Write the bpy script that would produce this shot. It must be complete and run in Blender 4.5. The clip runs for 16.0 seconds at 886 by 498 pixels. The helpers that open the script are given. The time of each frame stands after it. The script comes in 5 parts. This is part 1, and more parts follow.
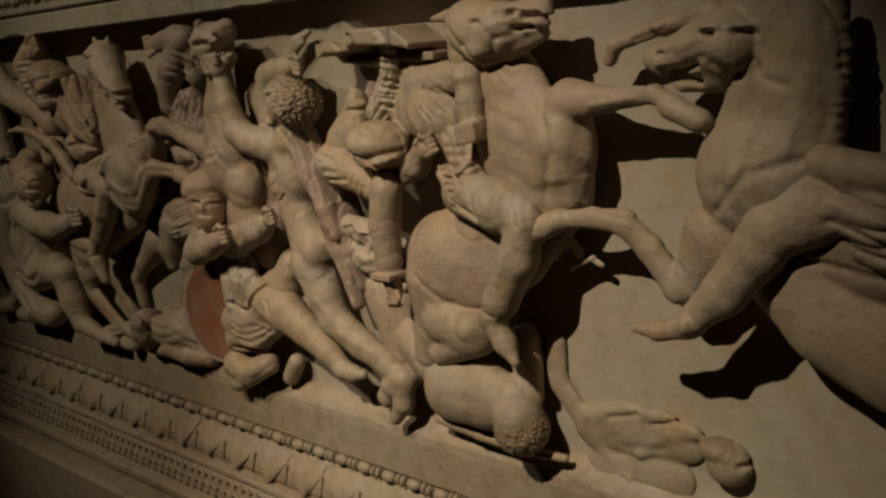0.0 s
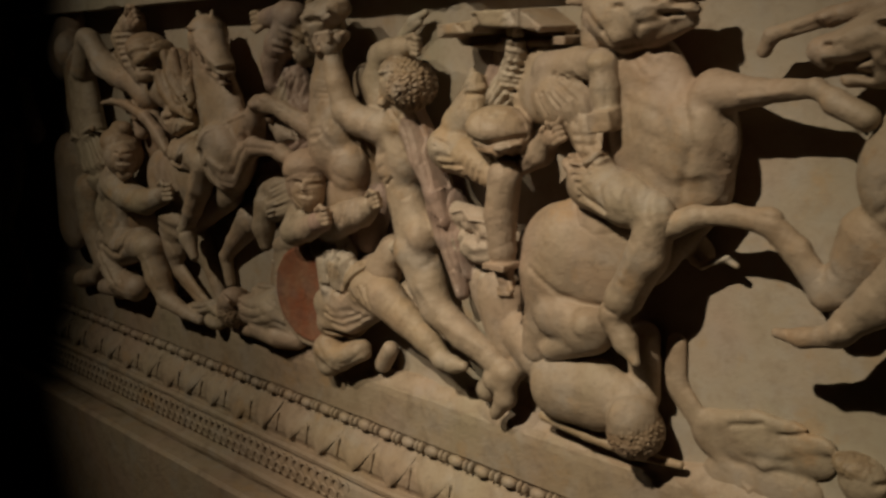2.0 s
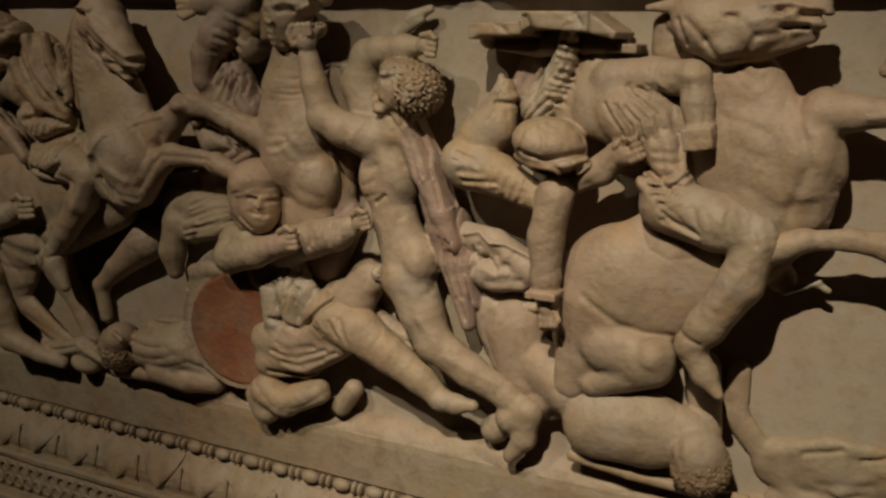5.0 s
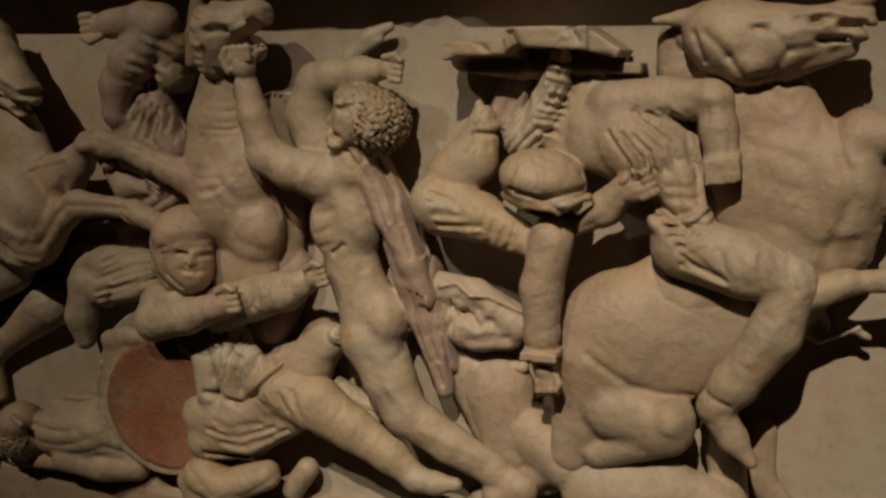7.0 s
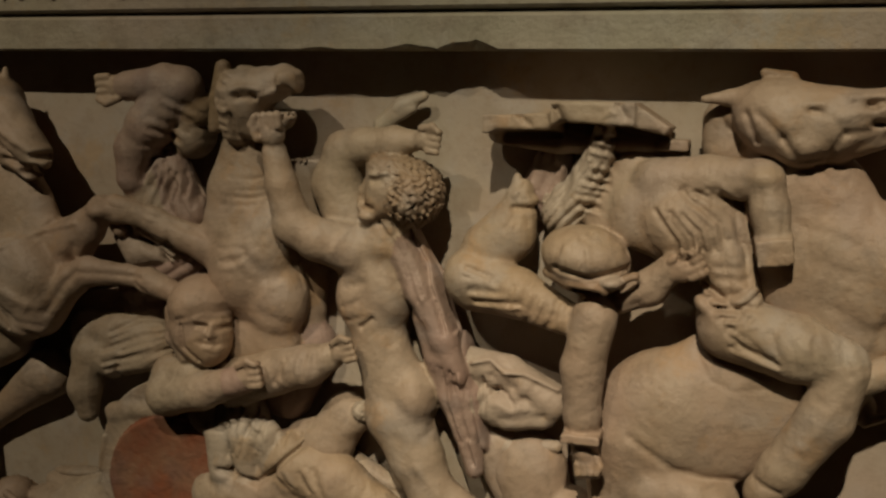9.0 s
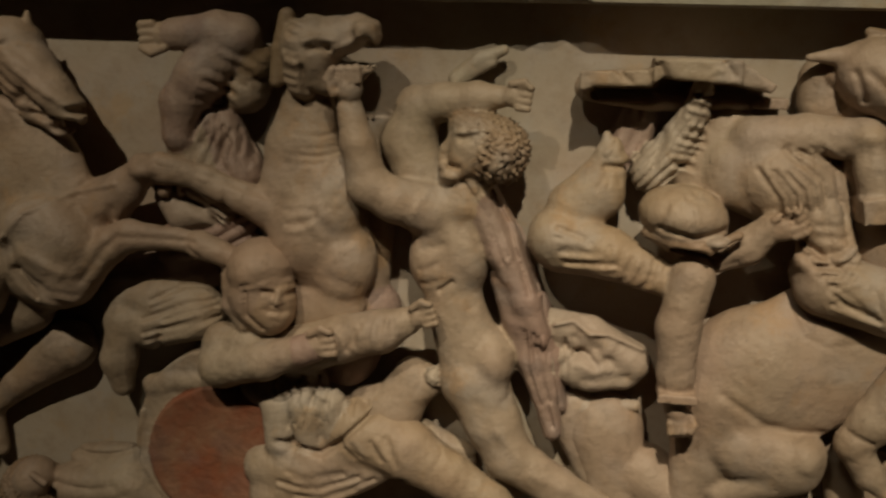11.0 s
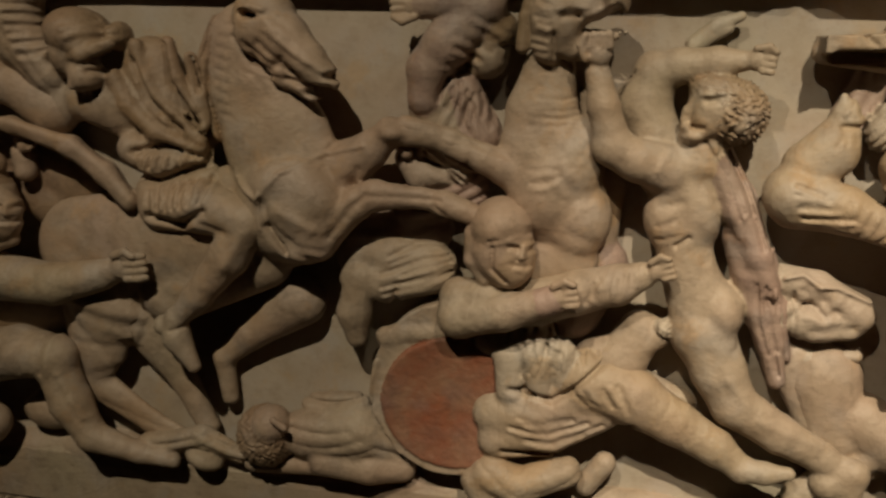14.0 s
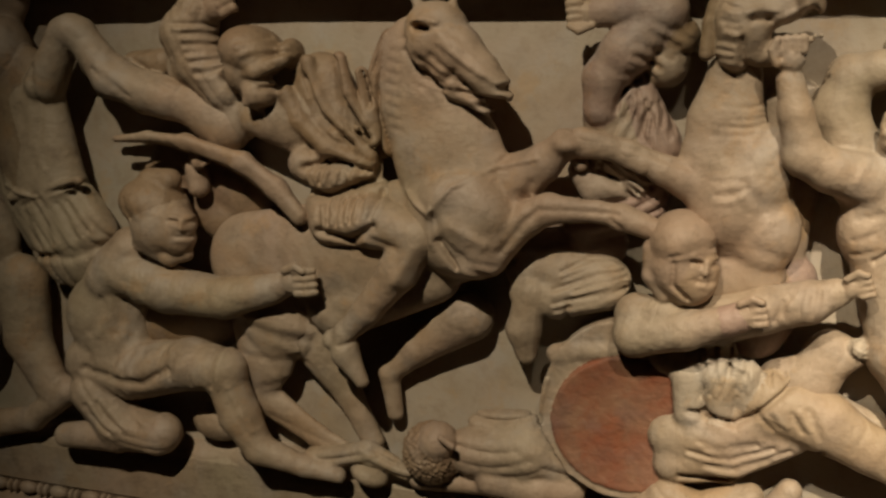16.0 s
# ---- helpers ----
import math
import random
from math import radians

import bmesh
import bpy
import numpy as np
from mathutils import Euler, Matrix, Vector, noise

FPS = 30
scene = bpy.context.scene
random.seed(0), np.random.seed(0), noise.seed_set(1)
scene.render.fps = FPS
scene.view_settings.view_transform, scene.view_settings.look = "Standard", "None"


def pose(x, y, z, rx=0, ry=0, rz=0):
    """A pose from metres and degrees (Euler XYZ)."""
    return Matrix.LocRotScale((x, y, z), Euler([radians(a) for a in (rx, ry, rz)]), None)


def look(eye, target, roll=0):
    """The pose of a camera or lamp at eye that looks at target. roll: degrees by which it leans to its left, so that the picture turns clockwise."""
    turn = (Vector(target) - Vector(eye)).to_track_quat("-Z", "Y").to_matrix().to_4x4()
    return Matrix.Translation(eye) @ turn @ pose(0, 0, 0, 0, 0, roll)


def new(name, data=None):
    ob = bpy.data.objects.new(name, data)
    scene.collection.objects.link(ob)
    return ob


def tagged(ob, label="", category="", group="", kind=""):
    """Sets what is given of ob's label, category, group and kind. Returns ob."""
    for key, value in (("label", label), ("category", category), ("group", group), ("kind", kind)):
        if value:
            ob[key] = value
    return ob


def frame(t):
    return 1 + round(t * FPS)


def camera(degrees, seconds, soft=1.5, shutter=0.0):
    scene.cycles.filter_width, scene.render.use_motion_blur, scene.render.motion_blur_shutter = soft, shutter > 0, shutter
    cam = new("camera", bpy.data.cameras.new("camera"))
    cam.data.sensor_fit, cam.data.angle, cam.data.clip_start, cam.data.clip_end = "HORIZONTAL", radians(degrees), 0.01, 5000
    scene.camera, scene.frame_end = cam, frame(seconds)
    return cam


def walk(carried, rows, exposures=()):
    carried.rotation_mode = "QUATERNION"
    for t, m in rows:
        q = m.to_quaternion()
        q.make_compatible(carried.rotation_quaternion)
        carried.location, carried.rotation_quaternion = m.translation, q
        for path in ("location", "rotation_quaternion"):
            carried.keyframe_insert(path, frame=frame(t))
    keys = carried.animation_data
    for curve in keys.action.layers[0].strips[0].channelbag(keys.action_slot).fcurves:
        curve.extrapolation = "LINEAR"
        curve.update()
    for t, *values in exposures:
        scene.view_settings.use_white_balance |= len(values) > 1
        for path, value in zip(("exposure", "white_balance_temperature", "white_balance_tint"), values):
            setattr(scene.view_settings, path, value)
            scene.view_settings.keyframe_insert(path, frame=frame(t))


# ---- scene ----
cam = camera(48.5, 16.0, soft=2.5, shutter=0.5)
# seconds, eye in metres, turn in degrees
PATH = [
    (0, 1.3859, -1.0862, 1.6437, 77.66, 4.61, 42.85),
    (0.5, 1.3981, -1.0665, 1.6359, 78.87, 5.16, 43.01),
    (1, 1.3861, -1.0666, 1.6363, 79.11, 4.85, 43.40),
    (1.5, 1.3540, -1.0759, 1.6420, 78.56, 3.95, 44.75),
    (2, 1.2793, -1.1328, 1.6320, 77.58, 2.27, 45.87),
    (2.5, 1.1784, -1.1870, 1.6081, 75.34, -1.81, 42.36),
    (3, 1.0701, -1.2420, 1.6343, 75.92, -2.02, 36.35),
    (3.5, 0.9786, -1.2929, 1.6378, 77.55, -1.18, 31.28),
    (4, 0.9149, -1.3235, 1.6456, 78.04, -1.93, 30.36),
    (4.2, 0.8869, -1.3233, 1.6361, 78.03, -1.78, 29.76),
    (6.3, 0.6170, -1.1880, 1.6257, 77.79, 0.21, 21.68),
    (6.5, 0.6021, -1.1771, 1.6271, 78.18, 0.25, 20.66),
    (7, 0.5847, -1.1544, 1.6229, 79.17, 0.05, 20.28),
    (7.5, 0.5641, -1.1519, 1.6495, 81.83, -1.36, 18.85),
    (8, 0.5499, -1.1547, 1.6453, 82.54, -1.74, 19.36),
    (10.5, 0.2894, -1.1374, 1.6728, 79.24, -0.88, 11.16),
    (11, 0.2226, -1.1689, 1.6584, 78.72, -1.67, 9.69),
    (11.5, 0.1506, -1.1886, 1.6672, 77.73, -1.91, 9.92),
    (12, 0.0781, -1.2149, 1.6586, 77.77, -1.17, 10.42),
    (12.5, 0.0454, -1.2428, 1.6510, 77.65, -0.86, 10.43),
    (13, 0.0213, -1.2594, 1.6509, 77.81, -0.81, 10.23),
    (13.5, 0.0009, -1.2581, 1.6420, 77.46, -1.48, 9.60),
    (14, -0.0106, -1.2834, 1.6413, 77.36, -1.30, 11.52),
    (14.5, -0.0288, -1.3182, 1.6514, 78.03, -3.09, 13.79),
    (15, -0.0630, -1.3385, 1.6717, 78.52, -0.86, 18.01),
    (15.5, -0.0848, -1.3190, 1.6441, 78.11, -0.95, 19.22),
    (16, -0.0862, -1.2732, 1.6348, 78.14, 0.12, 18.18),
]
EXPOSE = [(0.0, -0.55), (4.0, -0.45), (7.5, -0.5), (11.0, -0.58), (12.5, -0.48), (14.0, 0.0), (15.0, 0.4), (16.0, 0.46)]
walk(cam, [(t, pose(x, y, z, rx, ry, rz)) for t, x, y, z, rx, ry, rz in PATH], EXPOSE)

# ---- world and lamps: a dark museum hall, spots high up in front of the relief ----
world = bpy.data.worlds.new("hall")
scene.world = world
world.use_nodes = True
world.node_tree.nodes["Background"].inputs[0].default_value = (1.0, 0.78, 0.55, 1)
world.node_tree.nodes["Background"].inputs[1].default_value = 0.001


def spot(x, y, z, tx, ty, tz, watts, cone, colour, size):
    lamp = bpy.data.lights.new("spot", "SPOT")
    lamp.energy, lamp.color, lamp.shadow_soft_size = watts, colour, size
    lamp.spot_size, lamp.spot_blend = radians(cone), 1.0
    ob = new("spot_lamp", lamp)
    ob.matrix_world = look((x, y, z), (tx, ty, tz))
    return ob


WARM = (1.0, 0.87, 0.645)
spot(0.5, -2.3, 3.55, 0.42, 0, 0.92, 520, 30, WARM, 0.025)
spot(-0.6, -2.3, 3.55, -0.42, 0, 1.1, 210, 36, WARM, 0.025)


# ---- materials ----
def material(name, rough=0.7):
    m = bpy.data.materials.new(name)
    m.use_nodes = True
    nt = m.node_tree
    bsdf = nt.nodes["Principled BSDF"]
    bsdf.inputs["Roughness"].default_value = rough
    return m, nt, bsdf


def stone(name, base, stain, dark, rough=0.62, grain=1.0, stain_at=0.56, bump=0.0012, scale=1.0, creases=0.0):
    """Old marble: broad mottling, ochre stains, small pits and grime, fine relief."""
    m, nt, bsdf = material(name, rough)
    n, k = nt.nodes, nt.links
    co = n.new("ShaderNodeNewGeometry").outputs["Position"]

    def noise_node(freq, detail, roughness=0.6):
        t = n.new("ShaderNodeTexNoise")
        t.inputs["Scale"].default_value, t.inputs["Detail"].default_value, t.inputs["Roughness"].default_value = freq * scale, detail, roughness
        k.new(co, t.inputs["Vector"])
        return t.outputs["Fac"]

    def ramp(fac, a, b):
        r = n.new("ShaderNodeMapRange")
        r.inputs["From Min"].default_value, r.inputs["From Max"].default_value = a, b
        k.new(fac, r.inputs["Value"])
        return r.outputs["Result"]

    def mix(fac, a, b, strength=1.0, kind="MIX"):
        x = n.new("ShaderNodeMix")
        x.data_type, x.blend_type = "RGBA", kind
        s = n.new("ShaderNodeMath")
        s.operation = "MULTIPLY"
        s.inputs[1].default_value = strength
        k.new(fac, s.inputs[0])
        k.new(s.outputs[0], x.inputs["Factor"])
        for socket, v in ((x.inputs["A"], a), (x.inputs["B"], b)):
            if isinstance(v, tuple):
                socket.default_value = (*v, 1)
            else:
                k.new(v, socket)
        return x.outputs["Result"]

    broad, mid, fine = noise_node(7, 5), noise_node(26, 6, 0.65), noise_node(160, 5, 0.7)
    c = mix(ramp(broad, stain_at - 0.06, stain_at + 0.12), base, stain, 0.75)
    patch, vein = noise_node(17, 4, 0.55), noise_node(55, 6, 0.75)
    c = mix(ramp(patch, 0.5, 0.66), c, tuple(0.55 * v + 0.45 * 1.25 * sum(base) / 3 for v in base), 0.55)
    c = mix(ramp(patch, 0.44, 0.3), c, tuple(0.5 * (u + v) for u, v in zip(stain, dark)), 0.5)
    tint, ochre = noise_node(4.2, 3, 0.5), noise_node(11, 5, 0.7)
    c = mix(ramp(tint, 0.5, 0.64), c, (base[0] * 1.0, base[1] * 0.88, base[2] * 0.88), 0.6)
    c = mix(ramp(tint, 0.46, 0.34), c, (base[0] * 0.88, base[1] * 0.95, base[2] * 0.9), 0.6)
    c = mix(ramp(ochre, 0.57, 0.66), c, (base[0] * 1.05, base[1] * 0.86, base[2] * 0.62), 0.55)
    c = mix(ramp(mid, 0.5, 0.72), c, dark, 0.6)
    c = mix(ramp(vein, 0.56, 0.7), c, dark, 0.45)
    c = mix(ramp(fine, 0.58, 0.8), c, dark, 0.5 * grain)
    c = mix(ramp(fine, 0.42, 0.25), c, tuple(min(1, 1.25 * v) for v in base), 0.35)
    k.new(c, bsdf.inputs["Base Color"])
    rr = ramp(mid, 0.2, 0.9)
    add = n.new("ShaderNodeMath")
    add.operation = "MULTIPLY_ADD"
    add.inputs[1].default_value, add.inputs[2].default_value = 0.25, rough - 0.12
    k.new(rr, add.inputs[0])
    k.new(add.outputs[0], bsdf.inputs["Roughness"])
    b1 = n.new("ShaderNodeBump")
    b1.inputs["Distance"].default_value, b1.inputs["Strength"].default_value = bump * 4, 0.7
    k.new(mid, b1.inputs["Height"])
    b2 = n.new("ShaderNodeBump")
    b2.inputs["Distance"].default_value, b2.inputs["Strength"].default_value = bump, 0.6
    k.new(fine, b2.inputs["Height"])
    k.new(b1.outputs["Normal"], b2.inputs["Normal"])
    last = b2.outputs["Normal"]
    if creases:
        turn = n.new("ShaderNodeMapping")
        turn.inputs["Rotation"].default_value = (0, radians(35), 0)
        turn.inputs["Scale"].default_value = (1.0, 1.0, 0.16)
        k.new(co, turn.inputs["Vector"])
        t = n.new("ShaderNodeTexNoise")
        t.inputs["Scale"].default_value, t.inputs["Detail"].default_value, t.inputs["Distortion"].default_value = 34, 3, 0.5
        k.new(turn.outputs[0], t.inputs["Vector"])
        off = n.new("ShaderNodeMath")
        off.operation = "SUBTRACT"
        off.inputs[1].default_value = 0.5
        k.new(t.outputs["Fac"], off.inputs[0])
        fold = n.new("ShaderNodeMath")
        fold.operation = "ABSOLUTE"
        k.new(off.outputs[0], fold.inputs[0])
        b3 = n.new("ShaderNodeBump")
        b3.inputs["Distance"].default_value, b3.inputs["Strength"].default_value = creases, 0.9
        k.new(fold.outputs[0], b3.inputs["Height"])
        k.new(last, b3.inputs["Normal"])
        last = b3.outputs["Normal"]
    k.new(last, bsdf.inputs["Normal"])
    return m


MARBLE = stone("old_marble", (0.352, 0.266, 0.188), (0.325, 0.212, 0.122), (0.178, 0.126, 0.081))
WALLSTONE = stone("background_marble", (0.385, 0.318, 0.244), (0.340, 0.259, 0.170), (0.266, 0.200, 0.141), grain=0.5, bump=0.0005)
PINK = stone("faded_purple_paint", (0.315, 0.222, 0.172), (0.320, 0.236, 0.172), (0.178, 0.111, 0.089), creases=0.0035)
RED = stone("worn_red_paint", (0.222, 0.074, 0.037), (0.275, 0.165, 0.1), (0.12, 0.06, 0.04), stain_at=0.47)
# also colours the crescent shield's hollow, where the brown stands in for shade
HAIR_AND_SHADE = stone("brown_stain_and_shade_marble", (0.266, 0.185, 0.115), (0.237, 0.148, 0.074), (0.118, 0.074, 0.044), creases=0.0035)
OCHRE = stone("ochre_stained_marble", (0.345, 0.262, 0.176), (0.335, 0.228, 0.128), (0.222, 0.148, 0.089), stain_at=0.48, creases=0.0035)
PALE = stone("pale_broken_marble", (0.375, 0.305, 0.230), (0.340, 0.265, 0.190), (0.244, 0.185, 0.133), creases=0.0035)
BASE = stone("base_marble", (0.326, 0.252, 0.174), (0.296, 0.207, 0.126), (0.163, 0.115, 0.074))
CORNICE = stone("cornice_marble", (0.340, 0.296, 0.222), (0.296, 0.244, 0.170), (0.185, 0.148, 0.104))
DARK = stone("dark_hall_plaster", (0.05, 0.045, 0.04), (0.06, 0.05, 0.045), (0.03, 0.028, 0.025), rough=0.85)
FLOORING = stone("dark_floor_stone", (0.07, 0.06, 0.05), (0.08, 0.065, 0.05), (0.04, 0.035, 0.03), rough=0.5)
CLOTH = stone("carved_cloth_marble", (0.345, 0.268, 0.190), (0.310, 0.212, 0.124), (0.178, 0.126, 0.081), creases=0.0045)
TAGS = [MARBLE, PINK, RED, HAIR_AND_SHADE, OCHRE, PALE, CLOTH]


# ---- mesh helpers ----
def link(name, mesh, parent=None):
    ob = new(name, mesh)
    ob.parent = parent
    return ob


def from_bm(name, bm, mat, parent=None, smooth=False):
    mesh = bpy.data.meshes.new(name)
    bmesh.ops.recalc_face_normals(bm, faces=bm.faces)
    if smooth:
        for f in bm.faces:
            f.smooth = True
    bm.to_mesh(mesh)
    bm.free()
    mesh.materials.append(mat)
    return link(name, mesh, parent)


def box_bm(x0, x1, y0, y1, z0, z1, bevel=0.0):
    bm = bmesh.new()
    bmesh.ops.create_cube(bm, size=1.0, matrix=Matrix.Translation(((x0 + x1) / 2, (y0 + y1) / 2, (z0 + z1) / 2)) @ Matrix.Diagonal((x1 - x0, y1 - y0, z1 - z0, 1)))
    if bevel:
        bmesh.ops.bevel(bm, geom=list(bm.edges), offset=bevel, segments=2, affect="EDGES")
    return bm


def profile(name, pts, x0, x1, mat, parent=None, steps=160, wear=0.0008, seed=0.0, chips=()):
    """A moulding: the profile pts (y, z) drawn along x, with a slightly worn, uneven run."""
    bm = bmesh.new()
    rows = []
    for i in range(steps + 1):
        x = x0 + (x1 - x0) * i / steps
        row = []
        for j, (y, z) in enumerate(pts):
            w = noise.noise((x * 9, j * 1.7, seed)) * wear + noise.noise((x * 40, j * 3.1, seed + 5)) * wear * 0.6
            for cx, width, high, lip in chips:
                if j in lip and abs(x - cx) < width:
                    c = high * (1 - (x - cx) ** 2 / width**2) * (0.8 + 0.4 * noise.noise((x * 60, 3, seed)))
                    z, y = z + c, y + 0.4 * c
            row.append(bm.verts.new((x, y + w, z + w)))
        rows.append(row)
    for a, b in zip(rows, rows[1:]):
        for j in range(len(pts)):
            q = (j + 1) % len(pts)
            bm.faces.new((a[j], a[q], b[q], b[j]))
    bm.faces.new(rows[0])
    bm.faces.new(rows[-1][::-1])
    return from_bm(name, bm, mat, parent, smooth=False)


# ---- carving: rounded solids melted into one skin ----
CELL = 0.0021


class Carving:
    def __init__(self, soft=0.007):
        self.solids, self.strokes, self.soft = [], [], soft

    def limb(self, *knots, tag=0, pleat=0.0, wave=0.016, soft=None, flat=1.0):
        """A chain of tapered round pieces: (x, y, z, radius). pleat: depth of folds that run along it."""
        for a, b in zip(knots, knots[1:]):
            self.solids.append(("limb", np.array(a[:3]), np.array(b[:3]), a[3], b[3], tag, pleat, wave, soft or self.soft, flat))
        return self

    def ball(self, at, radii, turn=0.0, tag=0, curl=0.0, wave=0.012, soft=None):
        """An ellipsoid, turned in the plane of the wall. curl: depth of locks of hair on it."""
        self.solids.append(("ball", np.array(at), np.array(radii), radians(turn), 0, tag, curl, wave, soft or self.soft, 1.0))
        return self

    def disc(self, at, radii, turn=0.0, thick=0.012, hollow=0.006, tag=0):
        """A round shield: a disc that stands off the wall, its face hollowed."""
        self.solids.append(("disc", np.array(at), np.array((radii[0], thick, radii[1])), radians(turn), hollow, tag, 0.0, 1.0, 0.003, 1.0))
        return self

    def cut(self, *knots):
        """A small deep hollow: an eye, a mouth, the gap under a hem."""
        return self.line(*knots, deep=0.0)

    def line(self, *knots, deep=0.003):
        """A stroke of the chisel along the face of the carving: a groove, or a ridge where deep is negative."""
        fine = [(*k[:3], max(k[3], 1.7 * CELL)) for k in knots]
        self.strokes.append((np.array(fine), deep or 2.2 * max(k[3] for k in fine)))
        return self

    def folds(self, first, last, count, wide, deep=0.004):
        """Folds of cloth: grooves that pass from one line to another, uneven, thinning out at their ends."""
        for i in range(count):
            r = random.Random(1000 * first[0][0] + 77 * first[0][2] + i)
            t = (i + r.uniform(-0.3, 0.3)) / max(count - 1, 1)
            k = r.uniform(0.5, 1.25)
            row = [Vector(a).lerp(Vector(b), t) for a, b in zip(first, last)]
            if len(row) == 2:
                bow = r.uniform(-0.12, 0.12) * (row[1] - row[0]).length
                row.insert(1, row[0].lerp(row[1], 0.5) + Vector((bow, 0, bow * r.uniform(-1, 1))))
            row[0] = row[0].lerp(row[1], r.uniform(0, 0.6))
            row[-1] = row[-1].lerp(row[-2], r.uniform(0, 0.6))
            ends = (0, len(row) - 1)
            self.line(*[(*p, 1.3 * wide * (0.5 if j in ends else 1.0) * r.uniform(0.8, 1.4)) for j, p in enumerate(row)], deep=0.8 * deep * k)
            side = (Vector(last[0]) - Vector(first[0])) * (0.5 / max(count - 1, 1))
            self.line(*[(*(p + side), 1.3 * wide * (0.5 if j in ends else 1.0)) for j, p in enumerate(row)], deep=-0.45 * deep * k)
        return self

    def hand(self, at, angle, size, tag=0, bend=0.75):
        """A hand whose four fingers and thumb point along angle (0: along x, 90: up). bend: how far the tips curl in."""
        ca, sa = math.cos(radians(angle)), math.sin(radians(angle))
        put = lambda u, w, out: (at[0] + size * (u * ca - w * sa), at[1] - size * out, at[2] + size * (u * sa + w * ca))
        self.ball(at, (size * 0.9, size * 0.7, size * 0.8), angle, tag=tag, soft=0.003)
        for i in range(4):
            w = -0.66 + 0.44 * i
            self.limb((*put(0.35, w, 0.45), size * 0.26), (*put(1.0, w, 0.5), size * 0.25), (*put(1.55 - 0.9 * bend, w, 0.35 - 0.4 * bend), size * 0.21), tag=tag, soft=0.0012)
        self.limb((*put(-0.3, 0.75, 0.5), size * 0.26), (*put(0.5, 1.0, 0.6), size * 0.26), (*put(1.0, 0.7, 0.7), size * 0.21), tag=tag, soft=0.0014)
        return self

    def face(self, at, size, tilt=0.0, turn=0.0):
        """Brow, eyes, nose, mouth and chin, cut into the front of a head. size: from brow to chin; turn: how far it looks aside."""
        ca, sa = math.cos(radians(tilt)), math.sin(radians(tilt))
        put = lambda u, w, r: (at[0] + size * (u * ca - w * sa), at[1], at[2] + size * (u * sa + w * ca), size * r)
        for side, e in ((-1, 0.3 + 0.06 * turn), (1, 0.3 - 0.1 * turn)):
            self.line(put(side * (e - 0.14), 0.35, 0.07), put(side * (e + 0.1), 0.36, 0.06), deep=-0.0018)
            self.line(put(side * (e - 0.1), 0.2, 0.075), put(side * (e + 0.08), 0.2, 0.07), deep=0.0055)
            self.line(put(side * (e - 0.04), 0.17, 0.05), put(side * (e + 0.04), 0.17, 0.05), deep=-0.0025)
            self.line(put(side * 0.15, -0.1, 0.05), put(side * 0.25, -0.26, 0.05), deep=0.0018)
        self.line(put(0, 0.3, 0.06), put(0.04 * turn, 0.05, 0.07), put(0.06 * turn, -0.06, 0.09), deep=-0.0045)
        self.line(put(-0.07, -0.13, 0.05), put(0.07, -0.13, 0.05), deep=0.0025)
        self.line(put(-0.15, -0.29, 0.05), put(0.15, -0.29, 0.05), deep=0.004)
        self.line(put(-0.06, -0.38, 0.06), put(0.06, -0.38, 0.06), deep=-0.0015)
        return self

    def slab(self, a, b, width, thick, tag=0, soft=None, tip=1.0):
        """A flat bar from a to b."""
        self.solids.append(("slab", np.array(a), np.array(b), width, thick, tag, 0.0, tip, soft or 0.004, 1.0))
        return self

    def bounds(self, s):
        kind = s[0]
        if kind in ("ball", "disc"):
            r = max(s[2][0], s[2][2])
            e = np.array((r, s[2][1], r)) + s[6]
            return s[1] - e, s[1] + e
        r = max(s[3], s[4]) + s[6]
        if kind == "slab":
            r = s[3] + s[4]
        return np.minimum(s[1], s[2]) - r, np.maximum(s[1], s[2]) + r

    def field(self):
        boxes = [self.bounds(s) for s in self.solids]
        lo = np.min([b[0] for b in boxes], 0) - 4 * CELL
        hi = np.max([b[1] for b in boxes], 0) + 4 * CELL
        hi[1] = min(hi[1], 0.012)
        n = np.ceil((hi - lo) / CELL).astype(int) + 1
        v = np.full(n, 0.05, np.float32)
        who = np.zeros(n, np.int8)
        near = np.full(n, 1.0, np.float32)
        ax = [lo[i] + CELL * np.arange(n[i]) for i in range(3)]
        for s in self.solids:
            kind, soft = s[0], s[8]
            b0, b1 = self.bounds(s)
            pad = soft + 3 * CELL
            i0 = np.clip(np.floor((b0 - pad - lo) / CELL).astype(int), 0, n)
            i1 = np.clip(np.ceil((b1 + pad - lo) / CELL).astype(int) + 1, 0, n)
            if np.any(i1 <= i0):
                continue
            sl = tuple(slice(a, b) for a, b in zip(i0, i1))
            x, y, z = np.meshgrid(*[ax[i][sl[i]].astype(np.float32) for i in range(3)], indexing="ij", sparse=True)
            if kind == "ball":
                c, (rx, ry, rz), t = s[1], s[2], s[3]
                u = (x - c[0]) * math.cos(t) + (z - c[2]) * math.sin(t)
                w = -(x - c[0]) * math.sin(t) + (z - c[2]) * math.cos(t)
                k = np.sqrt((u / rx) ** 2 + ((y - c[1]) / ry) ** 2 + (w / rz) ** 2)
                g = np.sqrt((u / rx**2) ** 2 + ((y - c[1]) / ry**2) ** 2 + (w / rz**2) ** 2) + 1e-6
                d = k * (k - 1) / g
                if s[6]:
                    q = 6.2832 / s[7]
